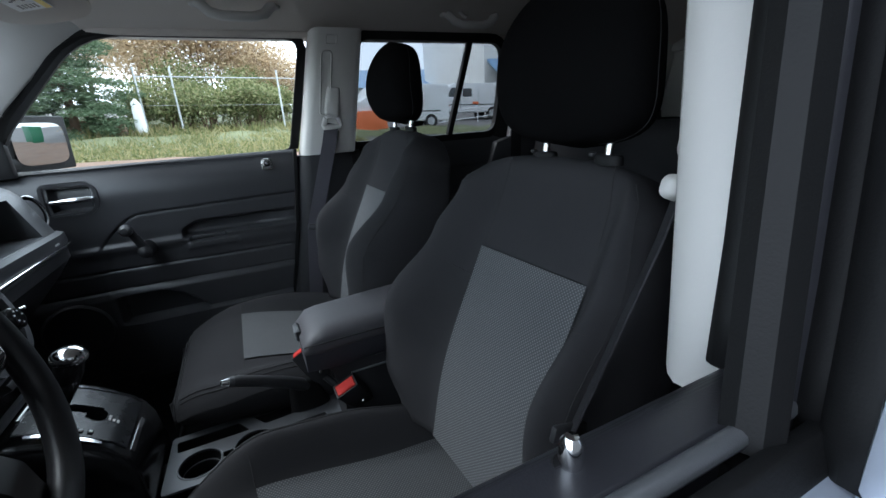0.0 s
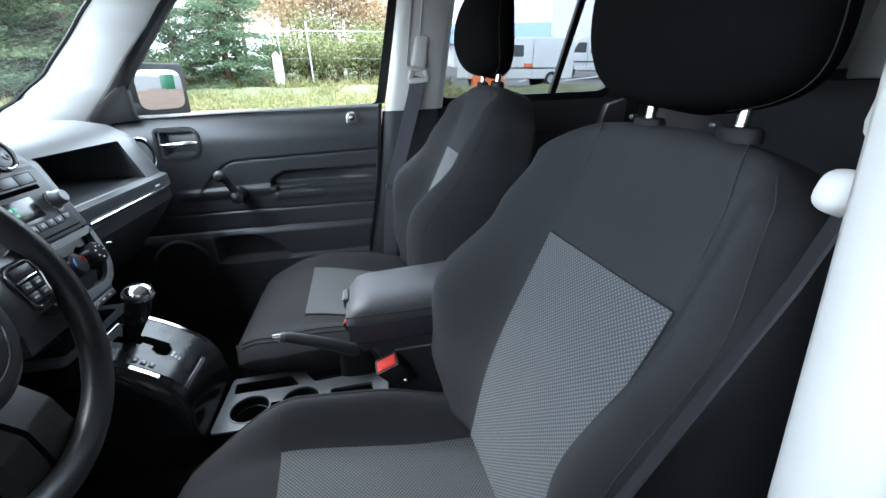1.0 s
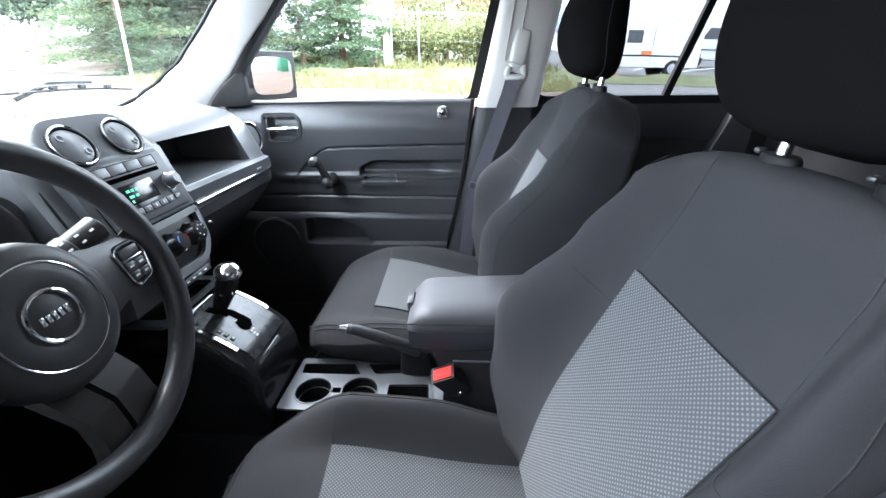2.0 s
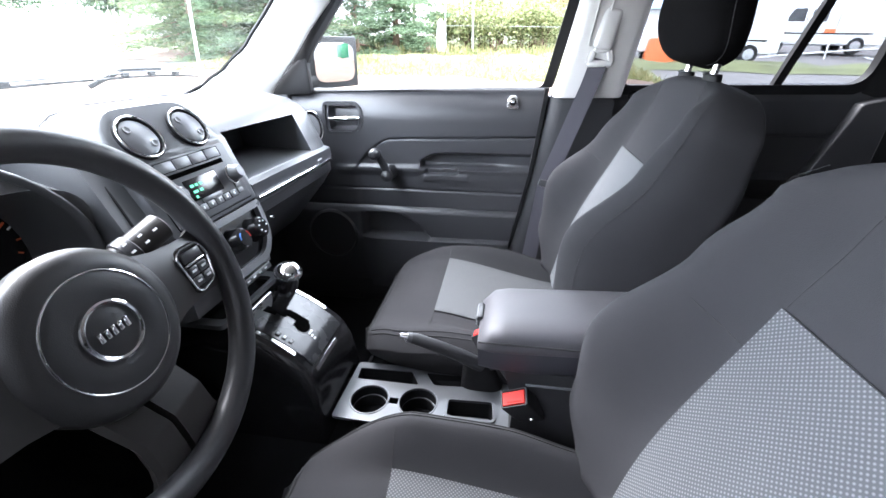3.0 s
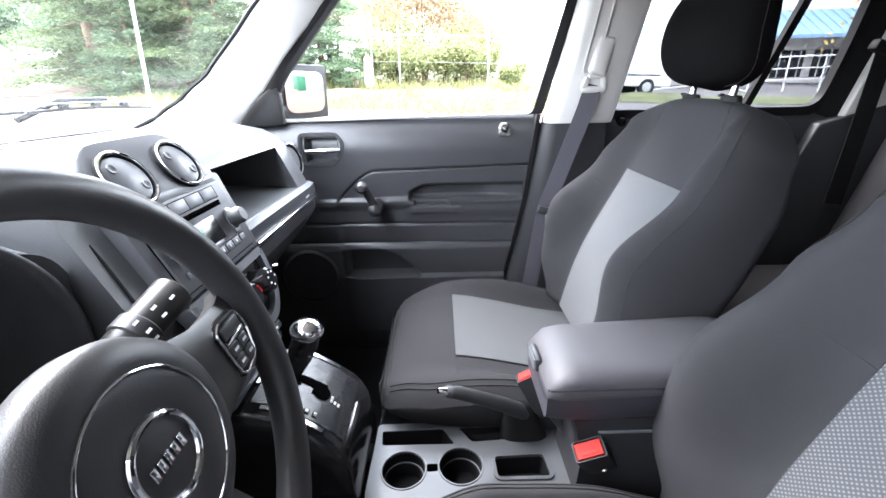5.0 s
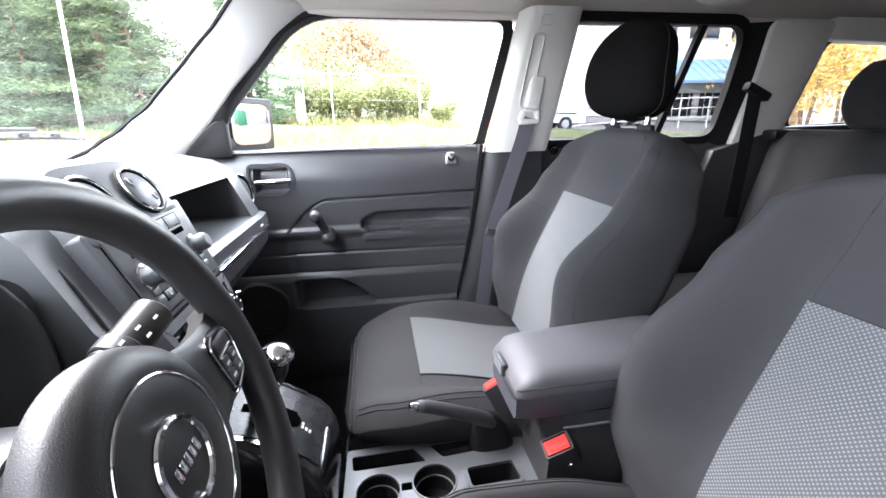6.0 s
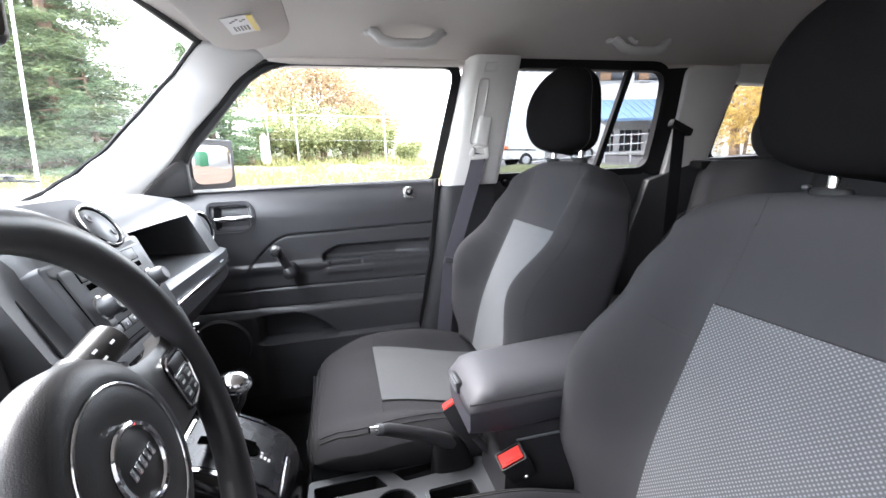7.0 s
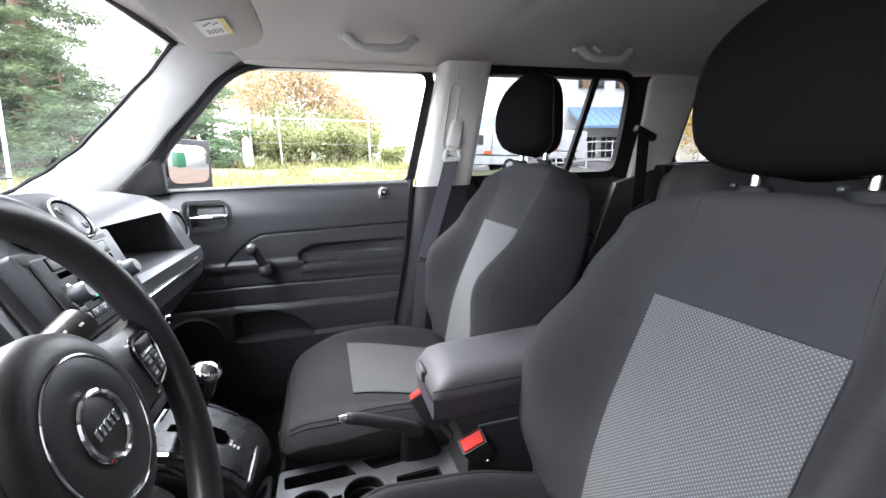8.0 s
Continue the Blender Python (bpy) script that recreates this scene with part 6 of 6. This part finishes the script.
for k, (x, y, h, r) in enumerate(((-60, 62, 9, 6.0), (-45, 60, 6, 4.2), (-74, 60, 11, 6.5), (-34, 58, 9, 4.5), (-52, 68, 7, 5.0))):
    broadleaf("far_tree", x, y, h, r, NEEDLE, 60 + k, "distant green tree across the road", 7000, gap=1.6, leaf=0.34)
broadleaf("yellow_tree", 15.6, 12.6, 5.2, 2.6, YELLOWS, 80, "yellow-leaved tree beside the building", 5200, gap=1.5, leaf=0.085, base_z=0.2)
broadleaf("yellow_tree", 19.5, 14.5, 5.6, 2.6, YELLOWS, 81, "yellow-leaved tree beside the building", 4200, gap=1.5, leaf=0.085, base_z=0.2)

rng = np.random.default_rng(7)
n = 14000
gx, gy = rng.uniform(-7.5, 3.4, n), 8.6 + 7.0 * rng.uniform(0, 1, n) ** 1.2
gp = np.array([on_ground(a, b, 0.10) for a, b in zip(gx, gy)])
gm = leaf_mesh(gp, rng.uniform(0.07, 0.20, n) * (1 + 0.9 * (gy > 13.2)), 0.10, 1.1, rng)
gm.materials.append(BLADE)
tagged(new("grass", gm), "long dry and green grass along the verge", "grass", kind="stuff")

GALV = mat("galvanised_pipe", (0.42, 0.43, 0.43), 0.45, metal=0.5, vary=0.15, vary_size=10)
fence = thing("wire_fence", "galvanised pipe fence along the verge", "fence")
posts = (-6.2, -4.0, -1.93, -1.03, 1.91, 4.2)
for x in posts:
    b = on_ground(x, 14.4)
    part("post", tube([tuple(b + V(0, 0, -0.1)), tuple(b + V(0, 0, 1.95))], 0.028, 8), GALV, fence)
for a, b in ((-1.93, -1.03), (-1.03, 1.91), (1.91, 4.2)):
    for h, r in ((1.70, 0.016), (0.10, 0.005), (0.9, 0.004)):
        part("rail", tube([tuple(on_ground(a, 14.4, h)), tuple(on_ground(b, 14.4, h))], r, 6), GALV, fence)
FLATW = mat("white_metal_paint", (0.72, 0.73, 0.72), 0.4, vary=0.08, vary_size=3)
post = thing("utility_marker", "white plastic utility marker in the grass", "marker post", on_ground(-2.02, 14.0))
part("marker", prism(round_outline([(-0.15, 0.0), (0.15, 0.0), (0.13, 0.95), (0.02, 1.12), (-0.10, 1.0)], 0.04), -0.05, 0.05, "y", 0.01), FLATW, post)
stump = thing("tree_stump", "short brown stump at the edge of the grass", "stump", on_ground(-2.42, 13.6))
part("wood", lathe([(0.16, 0.0), (0.14, 0.2), (0.13, 0.42), (0.10, 0.46), (0.0, 0.44)], None, 12), BARK, stump)

TYRE = mat("tyre_rubber", (0.02, 0.02, 0.02), 0.85)
DARKGLASS = mat("dark_vehicle_glass", (0.03, 0.035, 0.04), 0.08)
ORANGE = mat("orange_marker", (0.75, 0.18, 0.06), 0.5)
BLUEROOF = mat("blue_metal_roof", (0.19, 0.32, 0.48), 0.4, vary=0.08, vary_size=1)
WALLW = mat("white_render_wall", (0.74, 0.73, 0.69), 0.85, vary=0.06, vary_size=0.6)
WOODY = mat("brown_panel", (0.30, 0.18, 0.10), 0.7, vary=0.3, vary_size=3)


def van(x, y, turn, label, size):
    """A panel van, nose towards -x."""
    t = thing("van", label, "van", on_ground(x, y), "vans", turn=(0, 2, turn))
    prof = round_outline([(-2.5, 0.38), (2.5, 0.38), (2.5, 2.05), (-1.2, 2.05), (-1.75, 1.35), (-2.45, 1.12)], [0.08, 0.08, 0.15, 0.3, 0.2, 0.15])
    part("body", prism(prof, -0.95, 0.95, "y", 0.04), FLATW, t)
    for sgn in (-0.962, 0.962):
        part("side_window", prism(round_outline([(-1.52, 1.28), (-0.75, 1.28), (-0.75, 1.78), (-1.22, 1.78)], 0.05), sgn - 0.004, sgn + 0.004, "y"), DARKGLASS, t, "dark cab window")
        part("door_line", box((0.012, 0.01, 1.3), (-0.66, sgn, 1.15)), RUBBER, t)
        part("door_line", box((0.012, 0.01, 1.4), (0.55, sgn, 1.2)), RUBBER, t)
        part("marker_light", box((0.42, 0.012, 0.16), (0.35, sgn, 0.92), 0.004), ORANGE, t, "orange marker panel")
        part("side_window", prism(round_outline([(-0.50, 1.28), (0.10, 1.28), (0.10, 1.74), (-0.50, 1.74)], 0.05), sgn - 0.004, sgn + 0.004, "y"), DARKGLASS, t, "dark side window")
        part("side_trim", box((3.6, 0.014, 0.05), (0.2, sgn, 0.82), 0.004), RUBBER, t)
    part("rear_light", box((0.02, 0.20, 0.30), (2.51, -0.80, 1.1), 0.005), RED, t, "red tail light")
    for wx in (-1.6, 1.5):
        for wy in (-0.86, 0.86):
            w = part("wheel", lathe([(0.0, 0.09), (0.20, 0.09), (0.22, 0.10), (0.33, 0.09), (0.35, 0.05), (0.35, -0.08), (0.0, -0.09)], pose(wx, wy, 0.35, 90 if wy < 0 else -90), 24), TYRE, t, "black tyre")
            part("rim", lathe([(0.0, 0.10), (0.10, 0.105), (0.19, 0.095), (0.20, 0.08)], pose(wx, wy, 0.35, 90 if wy < 0 else -90), 20), GALV, w, "grey wheel rim")
    t.scale = (size, size, size)
    return t


van(5.66, 14.0, 0, "white panel van parked beyond the fence", 0.74)
van(10.9, 18.4, -4, "white panel van parked further back", 0.80)
bar = thing("barrier", "orange-red plastic road barrier by the van", "barrier", on_ground(4.55, 13.3))
part("panel", prism(round_outline([(-0.55, 0.0), (0.55, 0.0), (0.45, 0.70), (-0.45, 0.70)], 0.08), -0.18, 0.18, "y", 0.03), ORANGE, bar)

hall = thing("industrial_hall", "pale hall with a long blue metal roof", "building")
za = ground_z(12, 30)
part("wall", loft([[V(x, y, z) for x, y in ((7.0, 30.0), (24.0, 30.0), (24.0, 40.0), (7.0, 40.0))] for z in (za - 1, za + 1.65)]), WALLW, hall, "pale hall wall")
part("roof", loft([[V(x, y, z) for y, z in ((29.7, za + 1.65), (36.0, za + 3.5), (40.3, za + 3.3), (40.3, za + 1.6))] for x in (6.8, 24.2)]), BLUEROOF, hall, "blue metal roof")

office = thing("office_building", "white two-storey building with a blue awning", "building")
OX0, OX1, OY = 14.7, 28.0, 22.5
oz = ground_z(14, OY)
part("wall", loft([[V(x, y, z) for x, y in ((OX0, OY), (OX1, OY - 1.0), (OX1, OY + 9), (OX0, OY + 9))] for z in (oz - 1, oz + 6.5)]), WALLW, office, "white rendered wall")
for k in range(5):
    x = OX0 + 1.0 + 2.5 * k
    w = part("window", box((1.7, 0.10, 0.9), (x + 0.7, OY - 0.10 - 0.072 * (x - OX0), oz + 4.65), 0.01, m=pose(0, 0, 0, 0, 0, -4.1)), DARKGLASS, office, "dark upper window")
    part("window_frame", box((1.8, 0.06, 0.06), (x + 0.7, OY - 0.16 - 0.072 * (x - OX0), oz + 4.17), 0.005), GALV, w)
    part("window_blind", box((0.7, 0.06, 0.8), (x + 0.4, OY - 0.14 - 0.072 * (x - OX0), oz + 4.65), 0.005), WOODY, w, "brown window panel")
aw = part("awning", loft([[V(x, y - 0.072 * (x - OX0), z) for y, z in ((OY, oz + 3.15), (OY - 1.9, oz + 1.90), (OY - 1.9, oz + 1.75), (OY, oz + 3.0))] for x in (OX0 + 0.2, OX1)]), BLUEROOF, office, "blue ribbed metal awning")
for k in range(28):
    x = OX0 + 0.3 + 0.48 * k
    part("awning_rib", tube([(x, OY - 0.05 - 0.072 * (x - OX0), oz + 3.17), (x, OY - 1.88 - 0.072 * (x - OX0), oz + 1.93)], 0.022, 5), BLUEROOF, aw)
for k in range(6):
    x = OX0 + 0.8 + 1.9 * k
    w = part("window", box((1.5, 0.10, 1.25), (x + 0.6, OY - 0.08 - 0.072 * (x - OX0), oz + 0.72), 0.01), DARKGLASS, office, "dark ground-floor window")
    for j in range(3):
        part("glazing_bar", box((0.05, 0.04, 1.25), (x + 0.1 + 0.5 * j, OY - 0.15 - 0.072 * (x - OX0), oz + 0.72), 0.004), FLATW, w)
# entrance ramp with pipe railings
rail = thing("ramp_railing", "white pipe railing along an entrance ramp", "railing")
RY = 16.5
for x in (6.9, 8.5, 8.9, 10.6, 12.2, 13.6, 15.0, 16.4):
    top = table(((6.9, 1.02), (8.7, 1.42), (12.2, 1.58), (15.0, 1.64), (16.4, 1.66)), x)
    part("post", tube([(x, RY, ground_z(x, RY) - 0.02), (x, RY, top + (0.42 if x > 12 else 0.0))], 0.028, 8), FLATW, rail)
part("rail", tube([(6.7, RY, 0.98), (8.5, RY, 1.42), (8.9, RY, 1.43), (12.2, RY, 1.58), (16.6, RY, 1.66)], 0.026, 8), FLATW, rail)
part("rail", tube([(12.2, RY, 2.00), (16.6, RY, 2.06)], 0.026, 8), FLATW, rail)
part("rail", tube([(6.9, RY, 0.62), (8.9, RY, 1.00), (12.2, RY, 1.18), (16.6, RY, 1.25)], 0.024, 8), FLATW, rail)
part("rail", tube([(11.6, RY - 0.3, 0.92), (13.9, RY - 0.3, 0.30)], 0.024, 8), FLATW, rail)
shed = thing("porch", "white porch with posts beside the yellow tree", "porch")
for x in (19.6, 21.4, 23.2):
    b = on_ground(x, 17.0)
    part("post", tube([tuple(b), tuple(b + V(0, 0, 2.1))], 0.16, 12), FLATW, shed)
b = on_ground(21.5, 18.5)
part("wall", box((6.0, 0.2, 2.6), b + V(0, 0.6, 1.0), 0.02), WALLW, shed)
part("door", box((1.0, 0.1, 1.7), b + V(0.5, 0.45, 0.9), 0.02), WOODY, shed, "brown door")
part("roof", box((6.6, 3.0, 0.18), b + V(0, -0.6, 2.35), 0.03), WOODY, shed, "brown porch roof")
bin1 = thing("dumpster", "green metal waste container behind the car", "container", on_ground(20.5, 9.6))
part("body", prism([(-1.0, 0.0), (1.0, 0.0), (1.1, 1.5), (-1.1, 1.5)], -0.7, 0.7, "y", 0.03), mat("green_container_paint", (0.03, 0.16, 0.08), 0.5, vary=0.1), bin1)


# an unseen wall, added to keep daylight off the driver's seat
tagged(mesh_object("wall_light_block", box((10.2, 0.3, 4.4), (4.80, -1.80, 2.05), 0.01), mat("light_block_grey", (0.09, 0.09, 0.09), 0.9, grain=0.4, grain_size=60, vary=0.15, vary_size=0.8)), "unseen grey wall added to block light from the driver's side", "wall", kind="structure")
